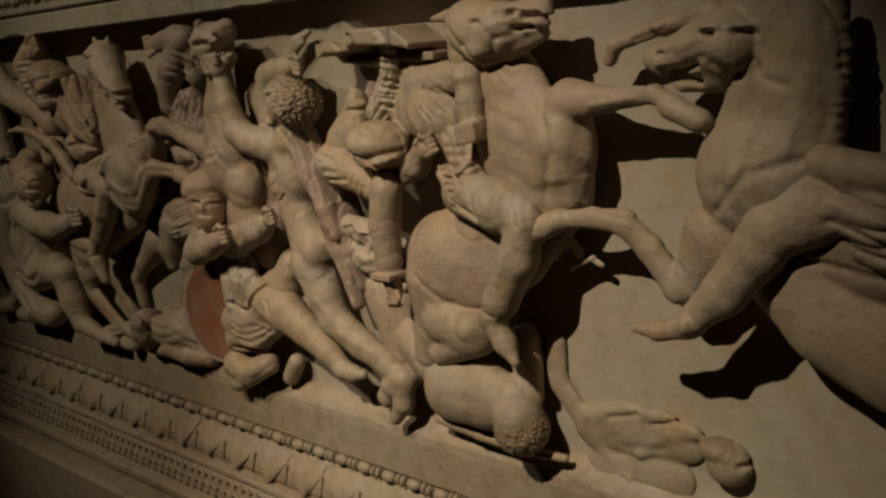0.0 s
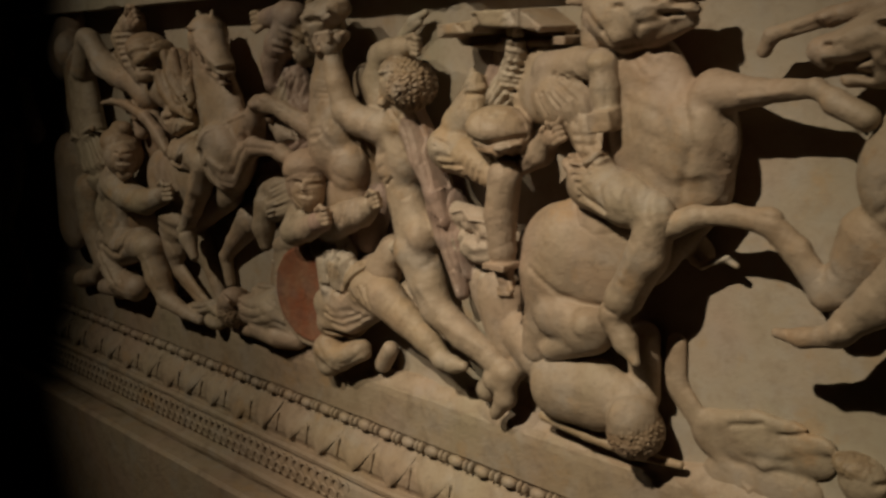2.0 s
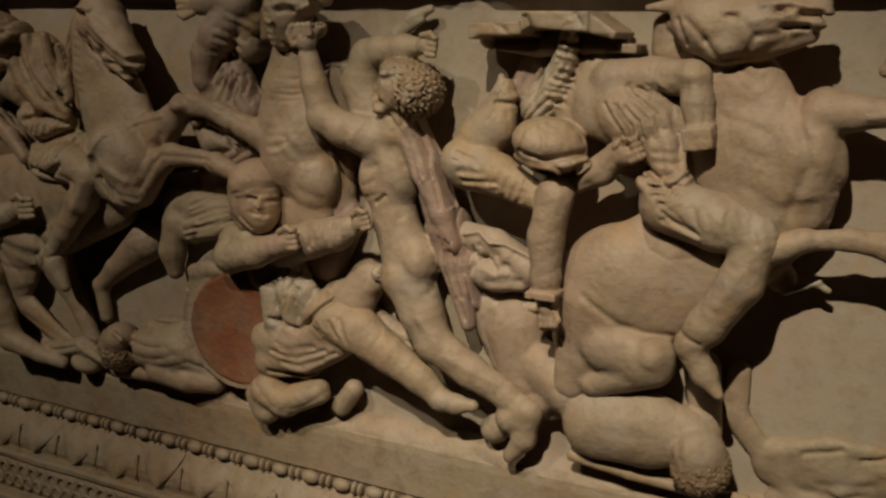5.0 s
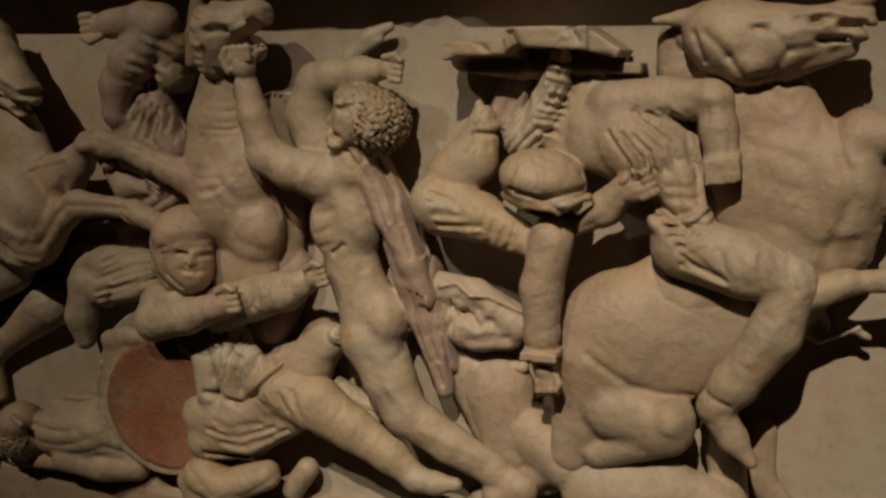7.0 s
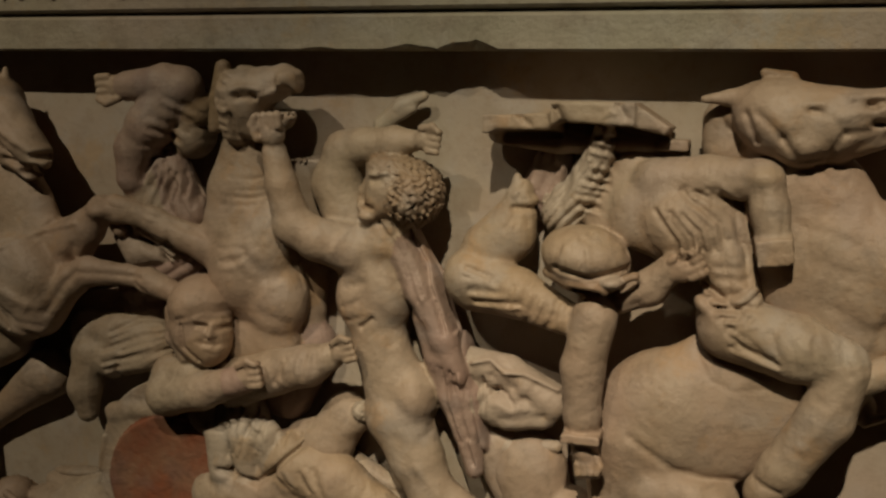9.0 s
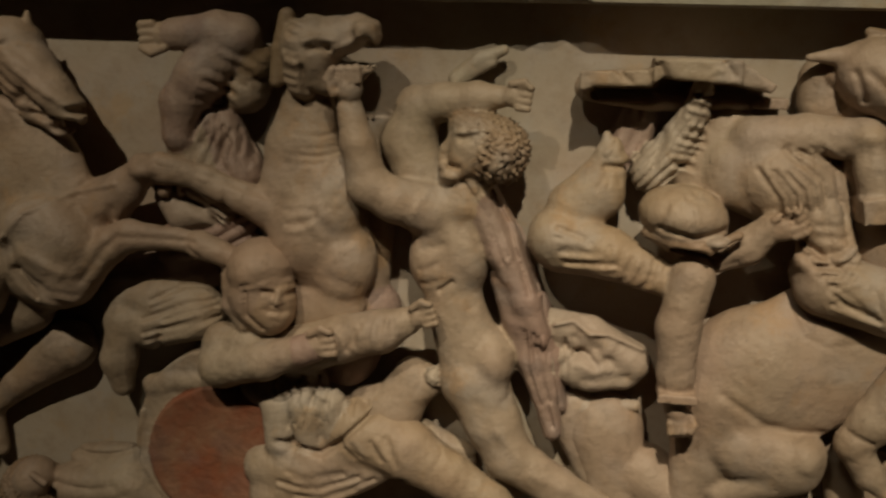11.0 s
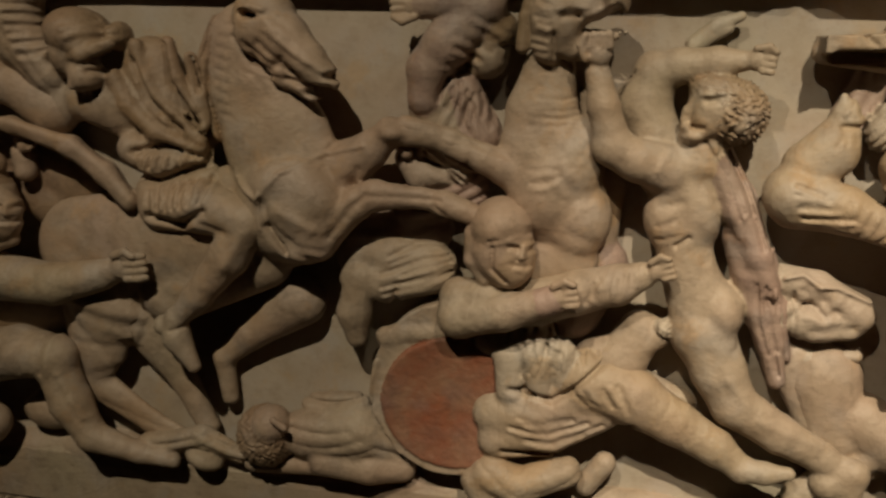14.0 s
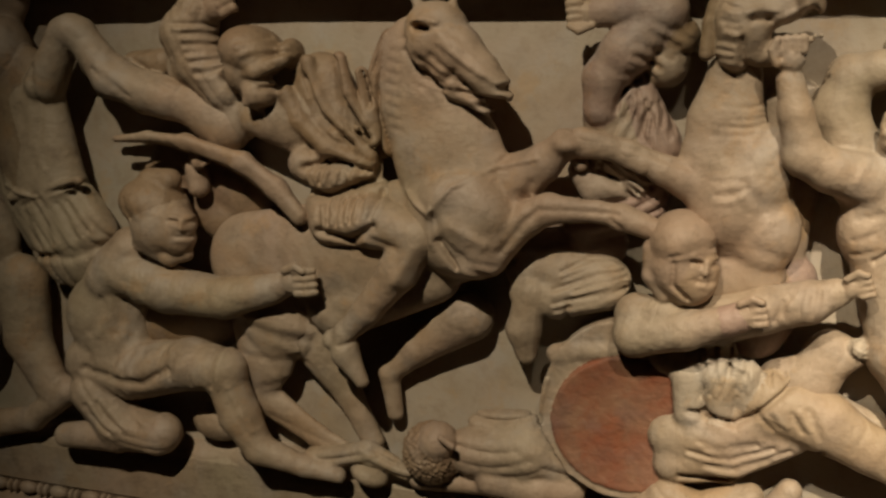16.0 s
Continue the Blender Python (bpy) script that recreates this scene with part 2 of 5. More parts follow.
                    d = d - s[6] * np.sin(q * u + 2 * np.sin(q * 0.6 * w)) * np.cos(q * w + 1.7 * np.sin(q * 0.5 * u + q * y))
            elif kind == "disc":
                c, (rx, ry, rz), t = s[1], s[2], s[3]
                u = (x - c[0]) * math.cos(t) + (z - c[2]) * math.sin(t)
                w = -(x - c[0]) * math.sin(t) + (z - c[2]) * math.cos(t)
                k = np.sqrt((u / rx) ** 2 + (w / rz) ** 2)
                face = s[4] * np.clip(1.05 - k * k, 0, 1)
                d = np.maximum((k - 1) * min(rx, rz), np.abs(y - c[1] - face) - ry)
            elif kind == "slab":
                a, b, width, thick = s[1], s[2], s[3], s[4]
                ab = b - a
                length = np.linalg.norm(ab)
                e = ab / length
                side = np.cross(e, (0, 1, 0))
                side /= np.linalg.norm(side)
                up = np.cross(side, e)
                px, py, pz = x - a[0], y - a[1], z - a[2]
                u = px * e[0] + py * e[1] + pz * e[2] - length / 2
                w = px * side[0] + py * side[1] + pz * side[2]
                o = px * up[0] + py * up[1] + pz * up[2]
                half = width * (1 + (s[7] - 1) * np.clip(u / length + 0.5, 0, 1))
                d = np.maximum(np.maximum(np.abs(u) - length / 2, np.abs(w) - half), np.abs(o) - thick)
            else:
                a, b, ra, rb = s[1], s[2], s[3], s[4]
                ab = b - a
                px, py, pz = x - a[0], y - a[1], z - a[2]
                h = np.clip((px * ab[0] + py * ab[1] + pz * ab[2]) / max(float(ab @ ab), 1e-9), 0, 1)
                qx, qy, qz = px - h * ab[0], py - h * ab[1], pz - h * ab[2]
                d = np.sqrt(qx * qx + (qy / s[9]) ** 2 + qz * qz) - (ra + h * (rb - ra))
                if s[6]:
                    side = np.cross(ab, (0, 1, 0))
                    side = side / (np.linalg.norm(side) + 1e-9)
                    across = px * side[0] + pz * side[2]
                    along = (px * ab[0] + py * ab[1] + pz * ab[2]) / (np.linalg.norm(ab) + 1e-9)
                    wob = 0.9 * np.sin(along * 19 + across * 9 + a[0] * 40) + 0.7 * np.sin(along * 41 - across * 25)
                    f = np.sin(3.1416 * across / s[7] + wob)
                    d = d - s[6] * (2 * np.abs(f) ** 0.7 - 1) * (0.75 + 0.5 * np.sin(along * 33 + across * 60))
            old = v[sl]
            h = np.clip(0.5 + 0.5 * (old - d) / soft, 0, 1)
            v[sl] = old + (d - old) * h - soft * h * (1 - h)
            best = d < near[sl]
            who[sl] = np.where(best, s[5], who[sl])
            near[sl] = np.minimum(near[sl], d)
        for rows, deep in self.strokes:
            r = rows[:, 3].max()
            b0, b1 = rows[:, :3].min(0) - 2.2 * r, rows[:, :3].max(0) + 2.2 * r
            b0[1], b1[1] = rows[:, 1].min() - 0.045, rows[:, 1].max() + 0.04
            i0 = np.clip(np.floor((b0 - lo) / CELL).astype(int), 0, n)
            i1 = np.clip(np.ceil((b1 - lo) / CELL).astype(int) + 1, 0, n)
            if np.any(i1 <= i0):
                continue
            sl = tuple(slice(p, q) for p, q in zip(i0, i1))
            x, z = ax[0][sl[0]][:, None], ax[2][sl[2]][None, :]
            nearest = np.full((x.shape[0], z.shape[1]), 99.0)
            for a, b in zip(rows, rows[1:]):
                ex, ez = b[0] - a[0], b[2] - a[2]
                h = np.clip(((x - a[0]) * ex + (z - a[2]) * ez) / max(ex * ex + ez * ez, 1e-9), 0, 1)
                far = ((x - a[0] - h * ex) ** 2 + (z - a[2] - h * ez) ** 2) / (a[3] + h * (b[3] - a[3])) ** 2
                nearest = np.minimum(nearest, far)
            v[sl] += (deep * np.exp(-1.2 * nearest))[:, None, :].astype(np.float32)
        x, y, z = [ax[i].astype(np.float32).reshape([-1 if k == i else 1 for k in range(3)]) for i in range(3)]
        v += 0.0003 * np.sin(190 * x + 2 * np.sin(130 * z)) * np.sin(165 * z + 2 * np.sin(115 * x) + 150 * y)
        v += 0.0002 * np.sin(420 * x + 3 * np.sin(210 * z + 90 * y)) * np.sin(390 * z + 3 * np.sin(260 * x))
        v = np.maximum(v, (ax[1] - 0.006)[None, :, None].astype(np.float32))
        v[0], v[-1], v[:, 0], v[:, -1], v[:, :, 0], v[:, :, -1] = 0.05, 0.05, 0.05, 0.05, 0.05, 0.05
        return v, who, lo

    def skin(self, name):
        """The skin of the carving as a mesh (surface nets)."""
        v, who, lo = self.field()
        inside = v < 0
        n = np.array(v.shape)
        m = n - 1
        total = np.zeros((*m, 3), np.float32)
        count = np.zeros(m, np.int16)
        cell = lambda o: tuple(slice(o[i], o[i] + m[i]) for i in range(3))
        for axis in range(3):
            for p in (0, 1):
                for q in (0, 1):
                    o = [0, 0, 0]
                    o[(axis + 1) % 3], o[(axis + 2) % 3] = p, q
                    e = list(o)
                    e[axis] = 1
                    a, b = v[cell(o)], v[cell(e)]
                    cross = (a < 0) != (b < 0)
                    f = np.where(cross, a / np.where(cross, a - b, 1), 0)
                    count += cross
                    for i in range(3):
                        total[..., i] += np.where(cross, o[i] + (f if i == axis else 0), 0)
        used = count > 0
        index = np.full(m, -1, np.int32)
        index[used] = np.arange(int(used.sum()))
        where = np.argwhere(used)
        co = (where + total[used] / count[used][:, None]) * CELL + lo
        quads = []
        for axis in range(3):
            a1, a2 = (axis + 1) % 3, (axis + 2) % 3
            s0, s1 = [slice(1, -1)] * 3, [slice(1, -1)] * 3
            s0[axis], s1[axis] = slice(0, -1), slice(1, None)
            a, b = inside[tuple(s0)], inside[tuple(s1)]
            for first in (True, False):
                at = np.argwhere((a != b) & (a == first))
                base = at + 1
                base[:, axis] -= 1
                ring = []
                for d1, d2 in ((1, 1), (0, 1), (0, 0), (1, 0)):
                    c = base.copy()
                    c[:, a1] -= d1
                    c[:, a2] -= d2
                    ring.append(index[c[:, 0], c[:, 1], c[:, 2]])
                quads.append(np.stack(ring if first else ring[::-1], 1))
        quads = np.concatenate(quads)
        mesh = bpy.data.meshes.new(name)
        mesh.vertices.add(len(co))
        mesh.vertices.foreach_set("co", co.astype(np.float32).ravel())
        mesh.loops.add(quads.size)
        mesh.loops.foreach_set("vertex_index", quads.astype(np.int32).ravel())
        mesh.polygons.add(len(quads))
        mesh.polygons.foreach_set("loop_start", np.arange(0, quads.size, 4, dtype=np.int32))
        mesh.polygons.foreach_set("use_smooth", np.ones(len(quads), bool))
        for t in TAGS:
            mesh.materials.append(t)
        c = where[quads[:, 0]]
        mesh.polygons.foreach_set("material_index", who[c[:, 0], c[:, 1], c[:, 2]].astype(np.int32))
        mesh.update()
        mesh.validate()
        return mesh

    def place(self, name, label, category="relief statue", group="carved figures of the battle frieze"):
        ob = new(name, self.skin(name))
        return tagged(ob, label, category, group)


# ---- the hall, dark and closed round the sarcophagus ----
def structure(ob, label, category):
    return tagged(ob, label, category, kind="structure")


structure(from_bm("floor", box_bm(-5, 5, -5, 3, -0.1, 0), FLOORING), "dark polished stone floor of a museum hall", "floor")
structure(from_bm("ceiling", box_bm(-5, 5, -5, 3, 4.2, 4.3), DARK), "dark unlit museum ceiling", "ceiling")
structure(from_bm("wall_north", box_bm(-5, 5, 3, 3.1, 0, 4.2), DARK), "dark plaster wall behind the sarcophagus", "wall")
structure(from_bm("wall_south", box_bm(-5, 5, -5.1, -5, 0, 4.2), DARK), "dark plaster museum wall", "wall")
structure(from_bm("wall_west", box_bm(-5.1, -5, -5, 3, 0, 4.2), DARK), "dark plaster museum wall", "wall")
structure(from_bm("wall_east", box_bm(5, 5.1, -5, 3, 0, 4.2), DARK), "dark plaster museum wall", "wall")

# ---- the sarcophagus: background slab, base mouldings, cornice ----
X0, X1 = -2.15, 1.55


def slab_mesh(name, mat):
    """The slab behind the figures, dressed by hand: never quite flat."""
    nx, nz = 260, 60
    bm = bmesh.new()
    grid = []
    for i in range(nx + 1):
        x = X0 + (X1 - X0) * i / nx
        col = []
        for j in range(nz + 1):
            z = 0.96 + (1.735 - 0.96) * j / nz
            y = noise.noise((x * 5, z * 5, 1)) * 0.003 + noise.noise((x * 22, z * 22, 2)) * 0.001
            y -= 0.026 * max(0, 1 - (z - 0.96) / 0.075) ** 1.5
            col.append(bm.verts.new((x, y, z)))
        grid.append(col)
    for a, b in zip(grid, grid[1:]):
        for j in range(nz):
            bm.faces.new((a[j], b[j], b[j + 1], a[j + 1]))
    edge = [e for e in bm.edges if e.is_boundary]
    out = bmesh.ops.extrude_edge_only(bm, edges=edge)["geom"]
    for v in out:
        if isinstance(v, bmesh.types.BMVert):
            v.co.y = 0.2
    bmesh.ops.holes_fill(bm, edges=[e for e in bm.edges if e.is_boundary])
    return from_bm(name, bm, mat, smooth=True)


structure(slab_mesh("wall_relief", WALLSTONE), "smooth cream marble background slab of the battle frieze", "wall")

base = structure(profile("trim_base", [(-0.012, 1.012), (-0.022, 1.008), (-0.029, 0.998), (-0.031, 0.985), (-0.031, 0.918), (-0.026, 0.914), (-0.022, 0.9), (-0.022, 0.89),
                                       (-0.027, 0.886), (-0.034, 0.874), (-0.046, 0.86), (-0.053, 0.845), (-0.055, 0.83), (-0.052, 0.82), (-0.052, 0.816),
                                       (-0.066, 0.815), (-0.07, 0.81), (-0.07, 0.802), (-0.062, 0.8), (-0.069, 0.788), (-0.074, 0.77), (-0.074, 0.752), (-0.07, 0.738),
                                       (-0.088, 0.735), (-0.093, 0.73), (-0.093, 0.718), (-0.086, 0.714), (-0.086, 0.706), (0.2, 0.706), (0.2, 1.0)],
                         X0 - 0.02, X1 + 0.02, BASE, wear=0.0014), "worn marble base moulding under the frieze", "moulding")
structure(profile("trim_plinth", [(-0.13, 0.7), (-0.138, 0.692), (-0.138, 0.3), (-0.15, 0.29), (-0.15, 0.001), (0.25, 0.001), (0.25, 0.7)], X0 - 0.08, X1 + 0.08, BASE, seed=3.0),
          "plain marble plinth block carrying the sarcophagus", "plinth")
cornice = structure(profile("trim_cornice", [(0.01, 1.718), (-0.05, 1.716), (-0.063, 1.714), (-0.067, 1.717), (-0.067, 1.753), (-0.064, 1.757), (-0.06, 1.7575), (-0.06, 1.761),
                                             (-0.07, 1.762), (-0.073, 1.765), (-0.073, 1.778), (-0.066, 1.781), (-0.068, 1.8), (-0.078, 1.815), (-0.092, 1.822),
                                             (-0.1, 1.825), (-0.1, 1.87), (-0.11, 1.875), (-0.11, 1.96), (0.2, 1.96), (0.2, 1.738), (0.01, 1.738)],
                            X0 - 0.02, X1 + 0.02, CORNICE, steps=420, seed=7.0, wear=0.0003,
                            chips=[(0.095, 0.032, 0.006, (2, 3)), (0.163, 0.036, 0.012, (2, 3)), (-0.02, 0.02, 0.003, (2, 3)), (0.72, 0.05, 0.006, (2, 3)), (-0.9, 0.05, 0.006, (2, 3))]),
                    "projecting marble cornice with a chipped lower lip", "cornice")


def rough_ground():
    """The uneven strip of carved ground on which the figures lie."""
    bm = bmesh.new()
    nx, nz = 420, 10
    grid = []
    for i in range(nx + 1):
        x = X0 + (X1 - X0) * i / nx
        top = 1.03 + 0.016 * noise.noise((x * 7, 0, 4)) + 0.006 * noise.noise((x * 31, 0, 5))
        col = []
        for j in range(nz + 1):
            t = j / nz
            z = 0.99 + (top - 0.99) * t
            y = -0.0285 * (1 - t**2.2) - 0.0005 + 0.006 * noise.noise((x * 24, z * 24, 8)) * (1 - t) * t * 4 + (0.014 if t == 1 else 0)
            col.append(bm.verts.new((x, y, z)))
        grid.append(col)
    for a, b in zip(grid, grid[1:]):
        for j in range(nz):
            bm.faces.new((a[j], b[j], b[j + 1], a[j + 1]))
    return from_bm("trim_ground", bm, MARBLE, smooth=True)


structure(rough_ground(), "uneven carved marble ground strip under the figures", "ground strip")


# ---- the carved figures ----

c = Carving()
c.ball((.075, -.060, 1.558), (.034, .040, .038), 0)
c.ball((.100, -.062, 1.551), (.035, .044, .038), 0, tag=3, curl=0.004, wave=0.015, soft=0.003)
c.ball((.074, -.058, 1.580), (.032, .038, .016), 0, tag=3, curl=0.002, wave=0.014)
c.limb((.052, -.074, 1.564, .008), (.042, -.074, 1.553, .006), (.038, -.074, 1.543, .005), soft=0.003)
c.ball((.042, -.068, 1.533), (.008, .020, .006), 0)
c.ball((.051, -.066, 1.523), (.017, .026, .010), 0)
c.ball((.066, -.070, 1.540), (.021, .026, .021), 0)
c.line((.062, -.092, 1.565, .004), (.071, -.092, 1.567, .004), deep=0.0035)
c.line((.056, -.092, 1.573, .004), (.079, -.092, 1.576, .004), deep=-0.003)
c.line((.048, -.092, 1.535, .002), (.060, -.092, 1.534, .002), deep=0.004)
c.ball((.102, -.096, 1.540), (.007, .012, .010), 0)
c.limb((.071, -.052, 1.523, .028), (.058, -.052, 1.491, .032))
c.limb((.023, -.045, 1.473, .034), (.064, -.040, 1.470, .031), flat=0.9)
c.limb((.042, -.046, 1.468, .041), (.047, -.046, 1.404, .036), (.055, -.046, 1.360, .034), (.074, -.046, 1.314, .040), flat=0.85)
c.ball((.028, -.046, 1.421), (.030, .033, .043), 0)
c.ball((.061, -.048, 1.437), (.030, .036, .057), 12)
c.ball((.103, -.046, 1.304), (.029, .040, .037), 0)
c.ball((.068, -.047, 1.280), (.030, .038, .042), 0)
c.line((.061, -.080, 1.466, .008), (.068, -.080, 1.411, .008), (.077, -.080, 1.369, .007), deep=0.0025)
c.line((.109, -.090, 1.345, .006), (.133, -.090, 1.291, .006), (.122, -.090, 1.261, .006), deep=0.0022)
c.line((.021, -.080, 1.436, .006), (.044, -.080, 1.443, .006), deep=0.0025)
c.line((.017, -.080, 1.411, .004), (.037, -.080, 1.420, .004), deep=0.002)
c.line((.019, -.080, 1.393, .004), (.043, -.080, 1.401, .004), deep=0.002)
c.line((.012, -.090, 1.481, .005), (.024, -.090, 1.504, .005), deep=-0.0015)
c.line((.089, -.080, 1.474, .012), (.106, -.080, 1.427, .012), deep=-0.002)
c.line((.040, -.080, 1.388, .004), (.054, -.080, 1.399, .003), deep=0.006)
c.limb((.023, -.060, 1.480, .032), (-.015, -.080, 1.492, .025), (-.044, -.085, 1.508, .024), (-.057, -.090, 1.557, .019), (-.066, -.090, 1.595, .015))
c.hand((-.066, -.096, 1.618), 95, .020)
c.limb((.008, -.034, 1.515, .032), (-.009, -.032, 1.555, .032), (.003, -.034, 1.594, .027), (.031, -.046, 1.604, .021), (.074, -.056, 1.610, .018), (.101, -.064, 1.612, .013))
c.hand((.117, -.070, 1.614), -8, .017)
c.limb((.046, -.024, 1.629, .012), (.071, -.024, 1.652, .010), (.098, -.024, 1.664, .006), tag=5, soft=0.005)
c.limb((.057, -.026, 1.634, .008), (.085, -.026, 1.649, .006), tag=5, soft=0.003)
c.limb((-.047, -.014, 1.571, .018), (-.060, -.014, 1.512, .021))
c.limb((.083, -.050, 1.275, .039), (.105, -.052, 1.225, .034), (.127, -.054, 1.183, .029), (.185, -.050, 1.148, .025), (.241, -.046, 1.119, .020), (.284, -.045, 1.098, .015), flat=0.9)
c.line((.117, -.080, 1.221, .007), (.143, -.080, 1.191, .007), deep=-0.002)
c.line((.090, -.080, 1.255, .008), (.117, -.080, 1.202, .008), deep=0.0015)
c.line((.158, -.080, 1.171, .007), (.236, -.080, 1.140, .006), deep=-0.002)
c.limb((.005, -.036, 1.263, .030), (-.019, -.040, 1.223, .033), (-.136, -.030, 1.175, .035), flat=0.9)
c.ball((.034, -.052, 1.277), (.012, .018, .012), 0, tag=5, curl=0.002, wave=0.012)
c.limb((.047, -.058, 1.513, .011), (.079, -.058, 1.492, .017), (.110, -.058, 1.438, .019), (.139, -.058, 1.380, .017), (.156, -.058, 1.335, .013), tag=1, soft=0.008)
c.limb((.076, -.040, 1.508, .020), (.110, -.040, 1.442, .024), (.138, -.040, 1.373, .021), tag=1)
c.folds([(.063, -.080, 1.520), (.094, -.080, 1.475), (.126, -.080, 1.394)], [(.104, -.080, 1.517), (.136, -.080, 1.456), (.161, -.080, 1.382)], 6, .003, 0.005)
c.limb((.119, -.040, 1.400, .024), (.136, -.040, 1.351, .025), (.151, -.040, 1.308, .024), (.166, -.040, 1.266, .018), (.176, -.040, 1.215, .011), tag=1)
c.limb((.140, -.046, 1.352, .015), (.160, -.046, 1.281, .015), (.178, -.046, 1.217, .009), tag=1, soft=0.005)
c.folds([(.140, -.070, 1.357), (.147, -.070, 1.301), (.173, -.070, 1.224)], [(.188, -.070, 1.347), (.192, -.070, 1.291), (.200, -.070, 1.227)], 7, .003, 0.006)
c.limb((.161, -.036, 1.348, .020), (.213, -.036, 1.338, .022), (.267, -.036, 1.307, .021), tag=5, flat=0.85)
c.limb((.164, -.036, 1.301, .027), (.220, -.036, 1.299, .029), (.257, -.036, 1.292, .018), tag=5, flat=0.75)
c.folds([(.188, -.070, 1.340), (.231, -.070, 1.323)], [(.195, -.070, 1.291), (.267, -.070, 1.298)], 3, .006, 0.005)
c.line((.179, -.070, 1.297, .006), (.206, -.070, 1.321, .006), (.224, -.070, 1.305, .005), deep=0.007)
c.folds([(.206, -.070, 1.352), (.195, -.070, 1.313)], [(.266, -.070, 1.326), (.246, -.070, 1.289)], 4, .005, 0.004)
c.line((.174, -.070, 1.352, .003), (.195, -.070, 1.358, .003), (.215, -.070, 1.344, .004), (.237, -.070, 1.344, .004), (.277, -.070, 1.327, .003), deep=-0.006)
c.limb((.250, -.045, 1.086, .023), (.279, -.050, 1.103, .019), (.274, -.050, 1.061, .017), (.254, -.052, 1.031, .011))
c.place("warrior_statue", "nude marble warrior lunging with raised fist and faded cloak")

c = Carving()
c.ball((-.178, -.074, 1.375), (.039, .046, .049), 0)
c.ball((-.175, -.076, 1.401), (.041, .050, .037), 0, soft=0.004)
c.limb((-.209, -.088, 1.391, .012), (-.207, -.088, 1.357, .013), (-.193, -.088, 1.335, .011), soft=0.004)
c.ball((-.162, -.088, 1.363), (.033, .030, .040), 0, tag=4)
c.folds([(-.190, -.110, 1.391), (-.150, -.110, 1.405), (-.110, -.110, 1.398)], [(-.191, -.110, 1.385), (-.150, -.110, 1.400), (-.110, -.110, 1.392)], 2, .003, 0.003)
c.face((-.144, -.115, 1.370), .043, -11, 0.2)
c.line((-.181, -.110, 1.380, .004), (-.181, -.110, 1.352, .004), (-.164, -.110, 1.336, .004), deep=0.005)
c.line((-.166, -.110, 1.427, .004), (-.148, -.110, 1.433, .004), (-.130, -.110, 1.430, .004), deep=0.0012)
c.ball((-.194, -.070, 1.310), (.035, .030, .020), 0, tag=6)
c.limb((-.227, -.066, 1.300, .028), (-.226, -.080, 1.278, .027), (-.166, -.096, 1.293, .023), (-.119, -.104, 1.311, .018), tag=6, pleat=0.0006, wave=0.05)
c.limb((-.119, -.104, 1.311, .019), (-.106, -.104, 1.316, .018), tag=1, soft=0.002)
c.limb((-.106, -.104, 1.316, .015), (-.096, -.104, 1.320, .014))
c.hand((-.095, -.108, 1.324), 12, .019)
c.limb((-.139, -.058, 1.298, .033), (-.079, -.070, 1.319, .028), (-.028, -.078, 1.335, .025), (.002, -.080, 1.349, .017), tag=6, pleat=0.0006, wave=0.05)
c.folds([(-.059, -.100, 1.345), (-.069, -.100, 1.311)], [(.006, -.100, 1.368), (.009, -.100, 1.339)], 6, .003, 0.0025)
c.hand((.020, -.086, 1.359), 20, .017)
c.limb((-.206, -.040, 1.276, .036), (-.144, -.040, 1.250, .040), tag=6, flat=0.7)
c.limb((-.185, -.046, 1.247, .030), (-.131, -.046, 1.241, .029), tag=6, flat=0.8)
c.folds([(-.166, -.080, 1.266), (-.163, -.080, 1.239)], [(-.091, -.080, 1.273), (-.093, -.080, 1.235)], 7, .002, 0.004)
c.line((-.154, -.090, 1.245, .004), (-.124, -.090, 1.256, .004), (-.095, -.090, 1.247, .004), deep=-0.004)
c.limb((-.162, -.062, 1.222, .020), (-.158, -.062, 1.178, .019), tag=5, soft=0.01, flat=0.8)
c.limb((-.123, -.068, 1.228, .023), (-.119, -.068, 1.177, .014), tag=5, soft=0.01, flat=0.8)
c.limb((-.093, -.066, 1.231, .023), (-.084, -.066, 1.200, .015), (-.058, -.066, 1.223, .009), tag=5, soft=0.01, flat=0.8)
c.folds([(-.132, -.100, 1.244), (-.150, -.100, 1.196)], [(-.055, -.100, 1.245), (-.048, -.100, 1.230)], 8, .003, 0.0035)
c.line((-.156, -.100, 1.182, .005), (-.126, -.100, 1.178, .005), (-.102, -.100, 1.172, .005), (-.081, -.100, 1.187, .005), (-.055, -.100, 1.214, .004), (-.034, -.100, 1.233, .004), deep=0.01)
c.limb((-.179, -.050, 1.139, .031), (-.125, -.050, 1.138, .039), (-.062, -.050, 1.182, .036), tag=6, soft=0.01, flat=0.8)
c.limb((-.175, -.052, 1.103, .027), (-.107, -.052, 1.116, .028), (-.036, -.052, 1.158, .026), tag=6, soft=0.01, flat=0.85)
c.folds([(-.161, -.090, 1.151), (-.117, -.090, 1.141), (-.031, -.090, 1.164)], [(-.163, -.090, 1.111), (-.093, -.090, 1.109), (-.011, -.090, 1.151)], 5, .005, 0.005)
c.folds([(-.080, -.090, 1.193), (-.056, -.090, 1.169)], [(-.029, -.090, 1.214), (-.006, -.090, 1.171)], 4, .004, 0.004)
